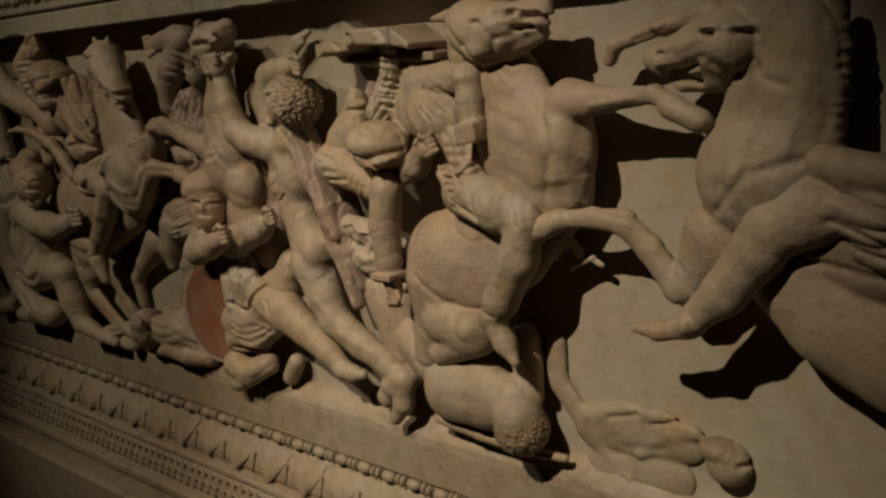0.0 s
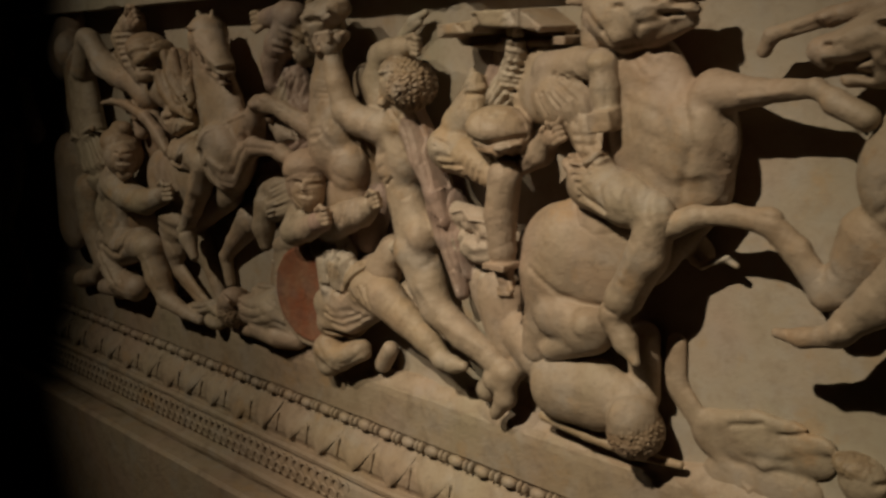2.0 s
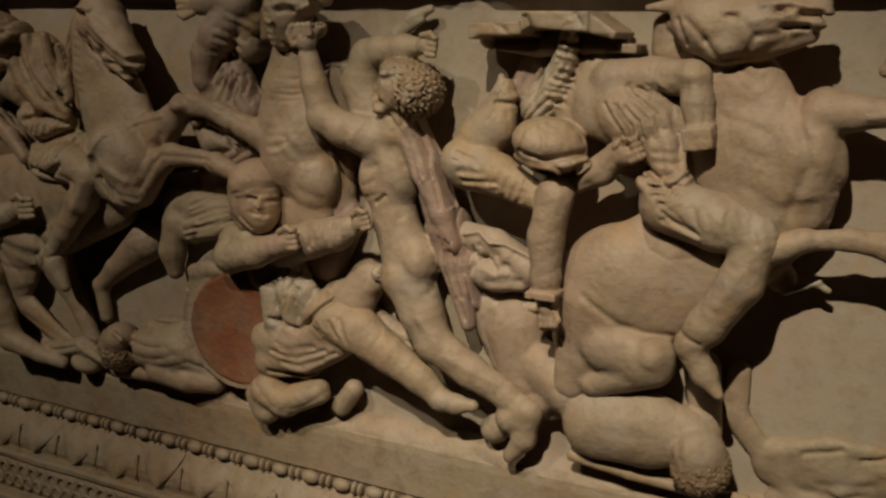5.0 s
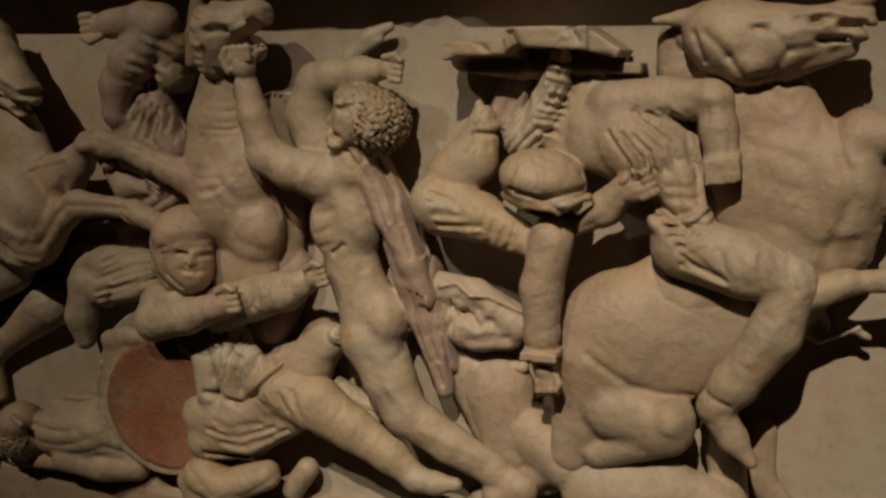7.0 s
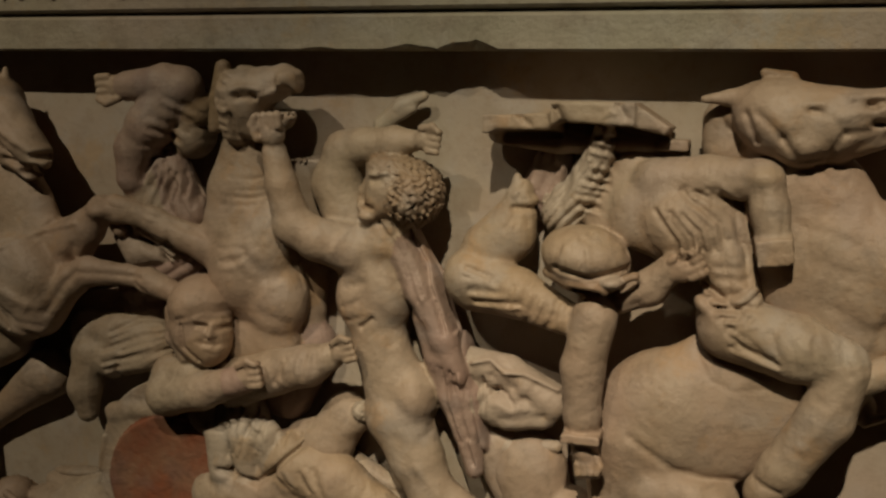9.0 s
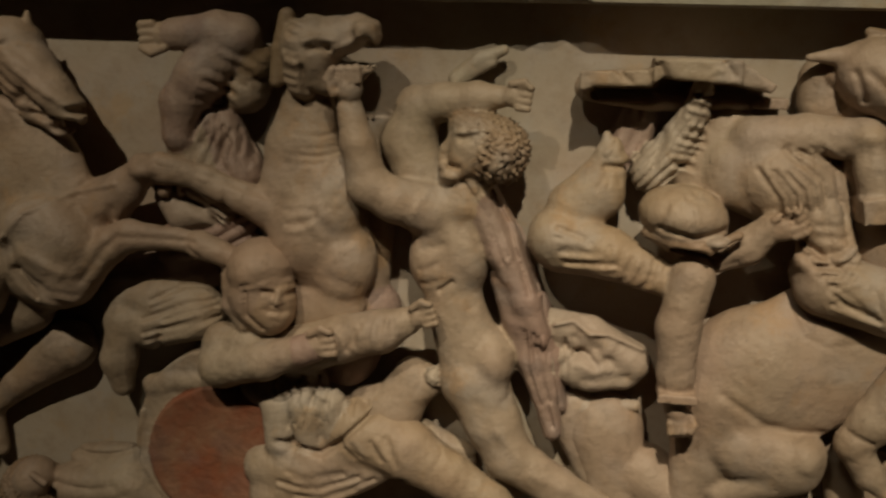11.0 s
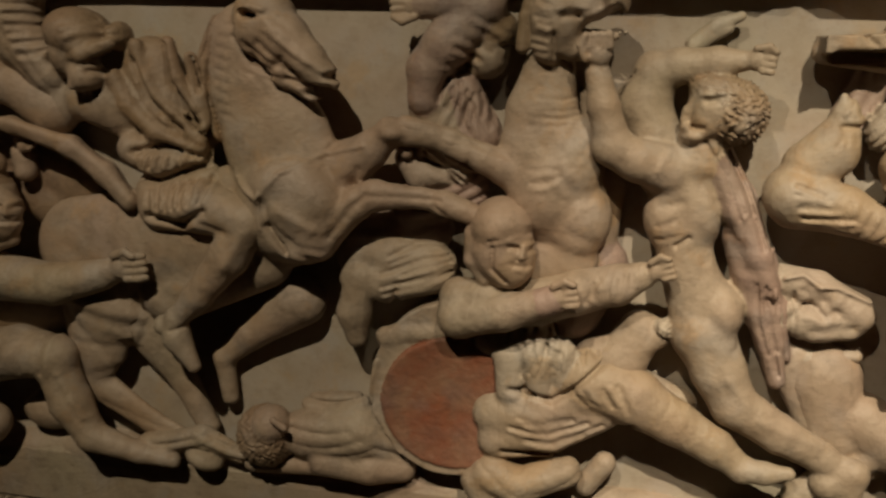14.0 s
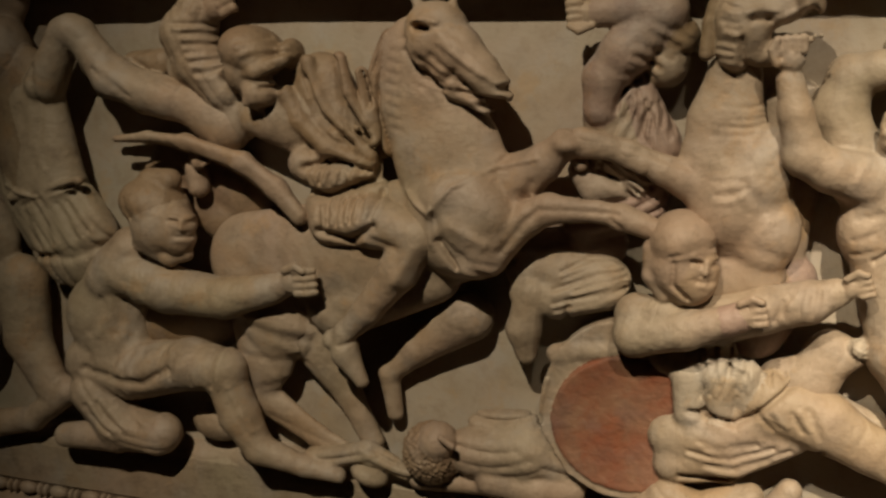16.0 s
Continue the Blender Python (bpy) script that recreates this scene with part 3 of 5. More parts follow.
c.line((-.164, -.090, 1.093, .005), (-.093, -.090, 1.095, .005), (-.033, -.090, 1.121, .004), (.001, -.090, 1.149, .004), deep=0.008)
c.limb((-.181, -.055, 1.053, .027), (-.145, -.055, 1.040, .025), (-.080, -.055, 1.068, .020), tag=6, pleat=0.0012, wave=0.03)
c.limb((-.199, -.050, 1.040, .024), (-.186, -.050, 1.016, .024), tag=6)
c.limb((-.057, -.056, 1.200, .039), (.003, -.060, 1.181, .037), (.056, -.060, 1.153, .029), (.107, -.060, 1.126, .024), (.142, -.060, 1.100, .017), flat=0.85, tag=4)
c.folds([(-.007, -.100, 1.212), (-.025, -.100, 1.165)], [(.087, -.100, 1.187), (.062, -.100, 1.139)], 3, .004, 0.0012)
c.limb((.143, -.062, 1.099, .017), (.171, -.064, 1.098, .014), (.199, -.068, 1.102, .009))
c.limb((-.054, -.026, 1.039, .016), (-.031, -.026, 1.072, .016), soft=0.005)
c.limb((-.055, -.036, 1.226, .023), (.003, -.040, 1.249, .022), (.030, -.044, 1.268, .018))
c.limb((-.001, -.020, 1.187, .023), (.057, -.020, 1.163, .026), flat=0.6, tag=6, pleat=0.003)
c.place("archer_statue", "kneeling marble archer in a hooded cap and sleeved tunic")

c = Carving()
c.disc((-.241, -.040, 1.166), (.108, .122), thick=0.018, hollow=0.006)
c.disc((-.237, -.042, 1.147), (.097, .091), thick=0.0185, hollow=0.006, tag=2)
c.limb((-.333, -.046, 1.233, .013), (-.293, -.046, 1.243, .013), (-.245, -.046, 1.245, .013), soft=0.006)
c.line((-.342, -.050, 1.199, .004), (-.353, -.050, 1.147, .004), (-.336, -.050, 1.089, .004), (-.289, -.050, 1.047, .004), deep=-0.003)
c.place("shield", "round marble shield with worn red paint", "shield", "carved shields of the battle frieze")

c = Carving()
c.ball((-.505, -.050, 1.072), (.041, .042, .044), 20, tag=3, curl=0.0024, wave=0.014)
c.ball((-.491, -.066, 1.097), (.027, .030, .027), 0)
c.limb((-.478, -.094, 1.114, .005), (-.462, -.094, 1.104, .005), soft=0.0024)
c.limb((-.472, -.035, 1.070, .021), (-.438, -.040, 1.077, .027))
c.limb((-.444, -.045, 1.078, .036), (-.372, -.044, 1.088, .039), (-.322, -.020, 1.064, .031), pleat=0.002, wave=0.02, tag=6, flat=0.88)
c.limb((-.417, -.055, 1.045, .022), (-.354, -.050, 1.039, .023), (-.312, -.030, 1.036, .022))
c.limb((-.530, -.040, 1.022, .013), (-.426, -.050, 1.033, .013), soft=0.0058)
c.limb((-.441, -.030, 1.115, .016), (-.376, -.030, 1.123, .017), pleat=0.003, tag=6)
c.place("fallen_man_statue", "fallen marble man lying under a horse")

c = Carving()
c.ball((-.488, -.070, 1.646), (.041, .040, .040), 0)
c.limb((-.499, -.070, 1.653, .031), (-.459, -.080, 1.625, .031), (-.426, -.090, 1.598, .024), (-.399, -.096, 1.574, .017))
c.ball((-.468, -.074, 1.604), (.028, .034, .033), 30)
c.limb((-.442, -.086, 1.570, .011), (-.420, -.088, 1.556, .009), soft=0.0051)
c.cut((-.421, -.110, 1.562, .003), (-.392, -.110, 1.561, .003))
c.cut((-.392, -.120, 1.579, .003), (-.388, -.120, 1.580, .003))
c.cut((-.505, -.108, 1.654, .005), (-.497, -.108, 1.652, .004))
c.limb((-.469, -.070, 1.673, .008), (-.467, -.070, 1.690, .004), soft=0.0038)
c.limb((-.510, -.070, 1.677, .009), (-.522, -.070, 1.691, .004), soft=0.0038)
c.limb((-.516, -.055, 1.617, .055), (-.509, -.055, 1.560, .062), (-.480, -.060, 1.495, .073), (-.456, -.064, 1.438, .079), flat=0.43)
c.limb((-.561, -.050, 1.639, .012), (-.581, -.050, 1.588, .013), (-.580, -.050, 1.544, .014), (-.567, -.050, 1.499, .012), tag=3, pleat=0.004, wave=0.012)
c.ball((-.454, -.070, 1.409), (.079, .048, .077), 0)
c.ball((-.432, -.080, 1.360), (.038, .034, .025), 0)
c.ball((-.472, -.086, 1.440), (.036, .034, .029), 30)
c.cut((-.476, -.120, 1.387, .004), (-.453, -.120, 1.352, .004))
c.limb((-.482, -.054, 1.397, .079), (-.625, -.046, 1.348, .078), (-.780, -.038, 1.328, .070), flat=0.43)
c.ball((-.724, -.030, 1.228), (.066, .032, .049), 0)
c.limb((-.510, -.044, 1.331, .046), (-.647, -.040, 1.271, .048), flat=0.71)
c.limb((-.429, -.075, 1.381, .044), (-.369, -.080, 1.419, .024), (-.339, -.084, 1.432, .019), (-.276, -.084, 1.431, .013), (-.248, -.084, 1.426, .014), flat=0.78)
c.limb((-.248, -.084, 1.426, .017), (-.207, -.086, 1.413, .014))
c.limb((-.398, -.055, 1.454, .041), (-.352, -.065, 1.486, .024), (-.322, -.074, 1.512, .018), (-.266, -.076, 1.509, .014), (-.225, -.076, 1.491, .014), flat=0.84)
c.ball((-.318, -.076, 1.512), (.019, .024, .014), 0)
c.limb((-.754, -.042, 1.246, .066), (-.767, -.040, 1.175, .043), (-.786, -.036, 1.128, .027), (-.690, -.036, 1.068, .018), (-.617, -.040, 1.036, .018), flat=0.52)
c.ball((-.602, -.046, 1.025), (.029, .026, .016), -20)
c.limb((-.693, -.020, 1.211, .041), (-.642, -.020, 1.130, .020), (-.606, -.022, 1.065, .017), flat=0.82)
c.limb((-.461, -.020, 1.265, .036), (-.536, -.020, 1.209, .021), (-.579, -.020, 1.171, .015), (-.571, -.020, 1.112, .012), flat=0.95)
c.cut((-.504, -.100, 1.655, .006), (-.499, -.100, 1.653, .005))
c.line((-.508, -.100, 1.661, .005), (-.489, -.100, 1.656, .005), deep=-0.0025)
c.line((-.508, -.100, 1.618, .005), (-.491, -.100, 1.592, .006), (-.472, -.100, 1.586, .006), (-.456, -.100, 1.601, .005), deep=0.0031)
c.line((-.469, -.110, 1.647, .005), (-.413, -.110, 1.601, .005), (-.392, -.110, 1.588, .005), deep=-0.0025)
c.line((-.455, -.110, 1.627, .005), (-.428, -.110, 1.601, .005), deep=0.0019)
c.cut((-.422, -.110, 1.563, .005), (-.397, -.110, 1.562, .005))
c.cut((-.396, -.120, 1.580, .004), (-.390, -.120, 1.581, .004))
c.line((-.507, -.090, 1.590, .003), (-.463, -.090, 1.575, .003), deep=0.0019)
c.line((-.507, -.090, 1.581, .003), (-.474, -.090, 1.568, .003), deep=0.0019)
c.line((-.502, -.090, 1.598, .003), (-.473, -.090, 1.585, .003), deep=0.0015)
c.line((-.486, -.110, 1.417, .006), (-.485, -.110, 1.437, .006), (-.468, -.110, 1.466, .006), (-.417, -.110, 1.484, .006), (-.389, -.110, 1.507, .005), deep=-0.0025)
c.line((-.478, -.110, 1.433, .004), (-.460, -.110, 1.461, .004), (-.417, -.110, 1.477, .004), deep=0.0019)
c.line((-.529, -.100, 1.450, .004), (-.486, -.110, 1.417, .004), (-.485, -.110, 1.382, .004), deep=-0.0025)
c.line((-.447, -.110, 1.456, .021), (-.419, -.110, 1.422, .021), deep=-0.0031)
c.line((-.403, -.110, 1.465, .007), (-.382, -.110, 1.430, .007), (-.390, -.110, 1.402, .007), deep=0.0031)
c.line((-.472, -.110, 1.390, .006), (-.436, -.110, 1.363, .006), (-.406, -.110, 1.357, .006), deep=0.0037)
c.line((-.453, -.110, 1.409, .006), (-.413, -.110, 1.386, .006), deep=-0.0025)
c.line((-.378, -.100, 1.450, .006), (-.363, -.100, 1.437, .006), deep=0.0025)
c.line((-.334, -.100, 1.437, .004), (-.277, -.100, 1.434, .003), deep=0.0012)
c.line((-.259, -.100, 1.424, .003), (-.245, -.100, 1.414, .003), deep=0.0025)
c.line((-.543, -.080, 1.639, .004), (-.524, -.080, 1.639, .004), deep=0.0019)
c.line((-.551, -.080, 1.625, .003), (-.532, -.080, 1.624, .003), deep=0.0025)
c.line((-.554, -.080, 1.611, .003), (-.535, -.080, 1.608, .003), deep=0.0025)
c.line((-.556, -.080, 1.597, .003), (-.538, -.080, 1.594, .003), deep=0.0025)
c.line((-.557, -.080, 1.583, .003), (-.538, -.080, 1.580, .003), deep=0.0025)
c.line((-.557, -.080, 1.569, .003), (-.539, -.080, 1.565, .003), deep=0.0025)
c.line((-.555, -.080, 1.555, .003), (-.538, -.080, 1.551, .003), deep=0.0025)
c.line((-.552, -.080, 1.539, .003), (-.537, -.080, 1.537, .003), deep=0.0025)
c.line((-.549, -.080, 1.525, .003), (-.534, -.080, 1.523, .003), deep=0.0025)
c.line((-.812, -.070, 1.249, .008), (-.740, -.070, 1.230, .010), (-.687, -.070, 1.218, .010), deep=0.0037)
c.line((-.787, -.070, 1.191, .007), (-.742, -.070, 1.187, .008), (-.697, -.070, 1.184, .008), deep=0.0031)
c.line((-.762, -.070, 1.143, .007), (-.707, -.070, 1.157, .007), deep=0.0025)
c.line((-.760, -.060, 1.096, .006), (-.626, -.060, 1.047, .005), deep=0.0025)
c.line((-.774, -.080, 1.353, .024), (-.660, -.080, 1.368, .023), deep=-0.0012)
c.line((-.714, -.080, 1.292, .009), (-.629, -.080, 1.267, .011), deep=0.0025)
c.ball((-.507, -.088, 1.652), (.011, .014, .009), 0, soft=0.003)
c.cut((-.495, -.120, 1.652, .003), (-.492, -.120, 1.652, .003))
c.line((-.510, -.120, 1.660, .004), (-.493, -.120, 1.665, .005), (-.478, -.120, 1.659, .004), deep=-0.005)
c.line((-.475, -.120, 1.645, .006), (-.432, -.120, 1.605, .005), (-.397, -.120, 1.585, .005), deep=-0.004)
c.line((-.486, -.120, 1.618, .006), (-.461, -.120, 1.598, .005), (-.432, -.120, 1.578, .005), deep=0.005)
c.cut((-.391, -.130, 1.581, .004), (-.387, -.130, 1.578, .004))
c.cut((-.426, -.120, 1.559, .004), (-.403, -.120, 1.554, .004))
c.line((-.530, -.110, 1.625, .004), (-.504, -.110, 1.591, .005), (-.475, -.110, 1.577, .004), deep=0.005)
c.folds([(-.542, -.100, 1.590), (-.504, -.100, 1.569)], [(-.482, -.100, 1.577), (-.460, -.100, 1.556)], 5, .003, 0.0028)
c.line((-.529, -.110, 1.445, .004), (-.487, -.110, 1.423, .004), (-.457, -.110, 1.459, .004), (-.406, -.110, 1.482, .004), (-.356, -.110, 1.494, .003), deep=-0.004)
c.line((-.479, -.110, 1.414, .009), (-.464, -.110, 1.371, .009), (-.419, -.110, 1.345, .007), deep=0.005)
c.line((-.427, -.110, 1.460, .015), (-.398, -.110, 1.419, .017), deep=-0.005)
c.line((-.457, -.110, 1.408, .013), (-.419, -.110, 1.382, .014), deep=-0.004)
c.line((-.397, -.110, 1.376, .006), (-.369, -.110, 1.413, .006), (-.348, -.110, 1.432, .005), deep=0.005)
c.line((-.363, -.110, 1.463, .006), (-.380, -.110, 1.427, .007), deep=0.004)
c.line((-.341, -.110, 1.432, .003), (-.251, -.110, 1.431, .003), deep=0.003)
c.line((-.790, -.100, 1.332, .011), (-.730, -.100, 1.296, .012), (-.653, -.100, 1.286, .009), deep=0.004)
c.line((-.804, -.100, 1.241, .008), (-.761, -.100, 1.195, .009), (-.727, -.100, 1.157, .007), deep=0.005)
c.line((-.776, -.100, 1.260, .013), (-.706, -.100, 1.233, .014), deep=-0.004)
c.line((-.734, -.100, 1.214, .011), (-.691, -.100, 1.194, .011), deep=-0.004)
c.line((-.710, -.090, 1.263, .006), (-.677, -.090, 1.233, .007), (-.696, -.090, 1.182, .006), deep=0.005)
c.folds([(-.684, -.100, 1.378), (-.653, -.100, 1.302)], [(-.601, -.100, 1.368), (-.620, -.100, 1.289)], 4, .007, 0.002)
c.line((-.559, -.090, 1.228, .005), (-.494, -.090, 1.266, .004), (-.417, -.090, 1.303, .004), deep=0.003)
c.limb((-.494, -.082, 1.630, .031), (-.446, -.082, 1.603, .024), (-.411, -.082, 1.578, .018), flat=0.8, soft=0.01)
c.ball((-.400, -.098, 1.578), (.009, .012, .008), 0, soft=0.004)
c.limb((-.467, -.078, 1.583, .018), (-.430, -.078, 1.561, .010), (-.414, -.078, 1.556, .007), soft=0.006)
c.line((-.453, -.120, 1.575, .004), (-.418, -.120, 1.566, .004), (-.393, -.120, 1.567, .004), deep=0.006)
c.line((-.475, -.120, 1.635, .005), (-.432, -.120, 1.606, .005), deep=-0.003)
c.line((-.501, -.120, 1.615, .005), (-.475, -.120, 1.595, .006), (-.446, -.120, 1.585, .005), deep=0.005)
c.cut((-.493, -.125, 1.652, .004), (-.490, -.125, 1.651, .004))
c.place("horse_statue", "rearing marble horse with head turned back and open mouth")

c = Carving()
c.ball((-.763, -.062, 1.603), (.032, .042, .040), 0)
c.ball((-.754, -.064, 1.623), (.046, .050, .035), -15, tag=3, soft=0.004)
c.limb((-.793, -.070, 1.594, .009), (-.733, -.100, 1.597, .010), (-.697, -.090, 1.612, .009), soft=0.004, tag=3)
c.ball((-.699, -.060, 1.621), (.015, .030, .020), 0, tag=3)
c.ball((-.736, -.080, 1.569), (.024, .028, .024), 0)
c.limb((-.738, -.096, 1.575, .006), (-.748, -.096, 1.558, .007), soft=0.003)
c.line((-.725, -.110, 1.576, .004), (-.708, -.110, 1.577, .004), deep=0.006)
c.line((-.738, -.110, 1.550, .003), (-.720, -.110, 1.551, .003), deep=0.004)
c.folds([(-.759, -.110, 1.639), (-.709, -.110, 1.646)], [(-.765, -.110, 1.603), (-.678, -.110, 1.625)], 3, .004, 0.002)
c.limb((-.755, -.050, 1.540, .034), (-.703, -.050, 1.533, .046), tag=6, flat=0.74)
c.limb((-.661, -.046, 1.580, .043), (-.633, -.046, 1.531, .044), (-.605, -.046, 1.490, .032), tag=3, flat=0.7)
c.limb((-.669, -.072, 1.610, .010), (-.658, -.072, 1.566, .012), (-.626, -.072, 1.522, .013), (-.582, -.072, 1.489, .010), tag=3, soft=0.006)
c.limb((-.622, -.076, 1.614, .010), (-.613, -.076, 1.570, .012), (-.592, -.076, 1.530, .011), (-.576, -.076, 1.509, .009), tag=3, soft=0.006)
c.limb((-.703, -.072, 1.569, .011), (-.684, -.072, 1.532, .013), (-.643, -.072, 1.497, .013), (-.595, -.072, 1.479, .010), tag=3, soft=0.006)
c.limb((-.594, -.068, 1.596, .009), (-.583, -.068, 1.552, .010), (-.576, -.068, 1.515, .009), tag=3, soft=0.006)
c.limb((-.681, -.064, 1.474, .023), (-.640, -.064, 1.454, .026), (-.590, -.064, 1.469, .021), tag=6, soft=0.01)
c.line((-.627, -.100, 1.611, .006), (-.619, -.100, 1.564, .007), (-.582, -.100, 1.514, .007), deep=0.01)
c.line((-.672, -.100, 1.589, .006), (-.653, -.100, 1.542, .007), (-.606, -.100, 1.504, .007), deep=0.01)
c.line((-.592, -.100, 1.597, .004), (-.581, -.100, 1.554, .005), deep=0.007)
c.line((-.672, -.100, 1.471, .006), (-.631, -.100, 1.480, .007), (-.575, -.100, 1.467, .006), deep=0.01)
c.folds([(-.664, -.100, 1.478), (-.673, -.100, 1.440)], [(-.571, -.100, 1.474), (-.575, -.100, 1.452)], 9, .004, 0.006)
c.line((-.675, -.100, 1.436, .006), (-.640, -.100, 1.434, .007), (-.608, -.100, 1.446, .007), (-.566, -.100, 1.461, .005), deep=0.012)
c.limb((-.645, -.056, 1.412, .039), (-.586, -.056, 1.426, .034), tag=6, flat=0.8)
c.folds([(-.649, -.100, 1.426), (-.642, -.100, 1.389)], [(-.568, -.100, 1.441), (-.572, -.100, 1.408)], 7, .004, 0.006)
c.line((-.650, -.100, 1.388, .006), (-.601, -.100, 1.379, .007), (-.564, -.100, 1.401, .006), deep=0.01)
c.limb((-.640, -.066, 1.398, .035), (-.577, -.080, 1.402, .035), (-.513, -.090, 1.390, .029))
c.limb((-.511, -.090, 1.384, .028), (-.537, -.090, 1.340, .027), (-.583, -.090, 1.282, .020), (-.612, -.086, 1.250, .016))
c.limb((-.619, -.086, 1.244, .017), (-.618, -.086, 1.217, .019), (-.593, -.090, 1.181, .010))
c.ball((-.639, -.080, 1.234), (.014, .020, .014), 0)
c.line((-.534, -.110, 1.329, .007), (-.506, -.110, 1.376, .007), deep=-0.003)
c.line((-.573, -.110, 1.387, .006), (-.533, -.110, 1.374, .006), deep=0.003)
c.line((-.620, -.110, 1.232, .003), (-.590, -.110, 1.242, .003), deep=0.003)
c.limb((-.806, -.050, 1.570, .030), (-.845, -.050, 1.609, .036), (-.860, -.050, 1.647, .039), (-.845, -.050, 1.674, .031), tag=6, pleat=0.001)
c.hand((-.810, -.056, 1.686), 25, .026)
c.folds([(-.868, -.085, 1.662), (-.799, -.085, 1.651)], [(-.855, -.085, 1.594), (-.784, -.085, 1.610)], 6, .004, 0.005)
c.limb((-.874, -.040, 1.601, .029), (-.796, -.040, 1.531, .035), tag=6, flat=0.8)
c.place("rider_statue", "marble rider with raised arm and draped cloak on a rearing horse")

c = Carving()
c.limb((-1.014, -.022, 1.494, .005), (-.958, -.022, 1.498, .008), (-.892, -.022, 1.493, .011), (-.801, -.022, 1.466, .014), (-.748, -.022, 1.430, .015), (-.713, -.022, 1.391, .013), soft=0.01)
c.limb((-.993, -.050, 1.497, .005), (-.938, -.050, 1.501, .007), (-.874, -.050, 1.496, .011), (-.785, -.050, 1.470, .014), (-.733, -.050, 1.434, .014), (-.699, -.050, 1.396, .013), soft=0.01)
c.limb((-.973, -.078, 1.501, .005), (-.919, -.078, 1.505, .007), (-.856, -.078, 1.499, .010), (-.769, -.078, 1.474, .013), (-.718, -.078, 1.439, .014), (-.685, -.078, 1.402, .012), soft=0.01)
c.limb((-.967, -.084, 1.501, .004), (-.914, -.084, 1.507, .006), (-.852, -.084, 1.502, .007), (-.765, -.084, 1.479, .008), (-.715, -.084, 1.445, .008), (-.682, -.084, 1.407, .007), soft=0.004)
# hollow behind the rim: its shade is put into the brown of tag 3
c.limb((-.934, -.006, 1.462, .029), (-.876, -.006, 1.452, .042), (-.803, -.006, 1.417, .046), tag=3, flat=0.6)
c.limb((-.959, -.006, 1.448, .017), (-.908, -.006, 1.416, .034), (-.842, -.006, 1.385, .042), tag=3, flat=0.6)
c.limb((-.860, -.046, 1.432, .016), (-.865, -.046, 1.457, .015), soft=0.006)
c.hand((-.848, -.062, 1.471), 35, .014)
c.place("shield", "crescent marble shield edge held by a fallen man", "shield", "carved shields of the battle frieze")

c = Carving()
c.ball((-.906, -.074, 1.381), (.046, .046, .051), -8)
c.ball((-.920, -.072, 1.409), (.051, .046, .037), -10, tag=3)
c.limb((-.893, -.070, 1.442, .018), (-.923, -.070, 1.440, .020), soft=0.006, tag=3)
c.ball((-.870, -.092, 1.376), (.029, .026, .037), 0)
c.face((-.851, -.115, 1.382), .042, -6, 0.5)
c.folds([(-.935, -.100, 1.421), (-.923, -.100, 1.389)], [(-.846, -.100, 1.437), (-.848, -.100, 1.413)], 4, .004, 0.003)
c.limb((-.934, -.088, 1.353, .013), (-.888, -.088, 1.335, .013), (-.860, -.088, 1.341, .010), soft=0.005)
c.limb((-.971, -.058, 1.336, .034), (-1.010, -.058, 1.290, .039))
c.limb((-.999, -.052, 1.290, .056), (-1.030, -.052, 1.225, .066), (-1.014, -.052, 1.172, .061), tag=6, flat=0.62)
c.limb((-.989, -.064, 1.303, .037), (-.901, -.074, 1.283, .035), (-.802, -.084, 1.280, .029), (-.731, -.082, 1.298, .022), tag=6, pleat=0.0006, wave=0.05)
c.folds([(-.929, -.100, 1.314), (-.932, -.100, 1.272)], [(-.809, -.100, 1.302), (-.802, -.100, 1.266)], 4, .007, 0.0025)
c.folds([(-1.006, -.090, 1.289), (-1.034, -.090, 1.200)], [(-.930, -.090, 1.261), (-.935, -.090, 1.196)], 4, .008, 0.005)
c.limb((-.726, -.082, 1.298, .019), (-.713, -.082, 1.305, .019), soft=0.003)
c.hand((-.692, -.088, 1.314), 6, .023, bend=0.05)
c.limb((-1.061, -.060, 1.152, .040), (-.990, -.060, 1.145, .043), (-.928, -.060, 1.165, .031), tag=6, flat=0.8)
c.folds([(-1.027, -.100, 1.190), (-1.041, -.100, 1.144)], [(-.900, -.100, 1.194), (-.922, -.100, 1.153)], 5, .007, 0.004)
c.line((-1.051, -.100, 1.152, .007), (-.991, -.100, 1.141, .008), (-.942, -.100, 1.142, .008), (-.892, -.100, 1.169, .007), deep=0.007)
c.limb((-.969, -.060, 1.148, .043), (-.872, -.072, 1.171, .038), (-.813, -.078, 1.170, .033))
c.limb((-.813, -.076, 1.158, .030), (-.793, -.076, 1.102, .030), (-.763, -.076, 1.053, .022), (-.695, -.066, 1.031, .015), (-.644, -.062, 1.022, .011))
c.folds([(-.899, -.100, 1.207), (-.923, -.100, 1.135)], [(-.824, -.100, 1.205), (-.828, -.100, 1.146)], 4, .005, 0.004)
c.line((-.794, -.110, 1.153, .006), (-.761, -.110, 1.089, .006), deep=-0.003)
c.limb((-1.053, -.062, 1.107, .039), (-1.011, -.062, 1.061, .037), (-.945, -.062, 1.046, .031), tag=6, pleat=0.001)
c.limb((-.935, -.062, 1.052, .029), (-1.018, -.062, 1.037, .026), (-1.114, -.062, 1.025, .020))
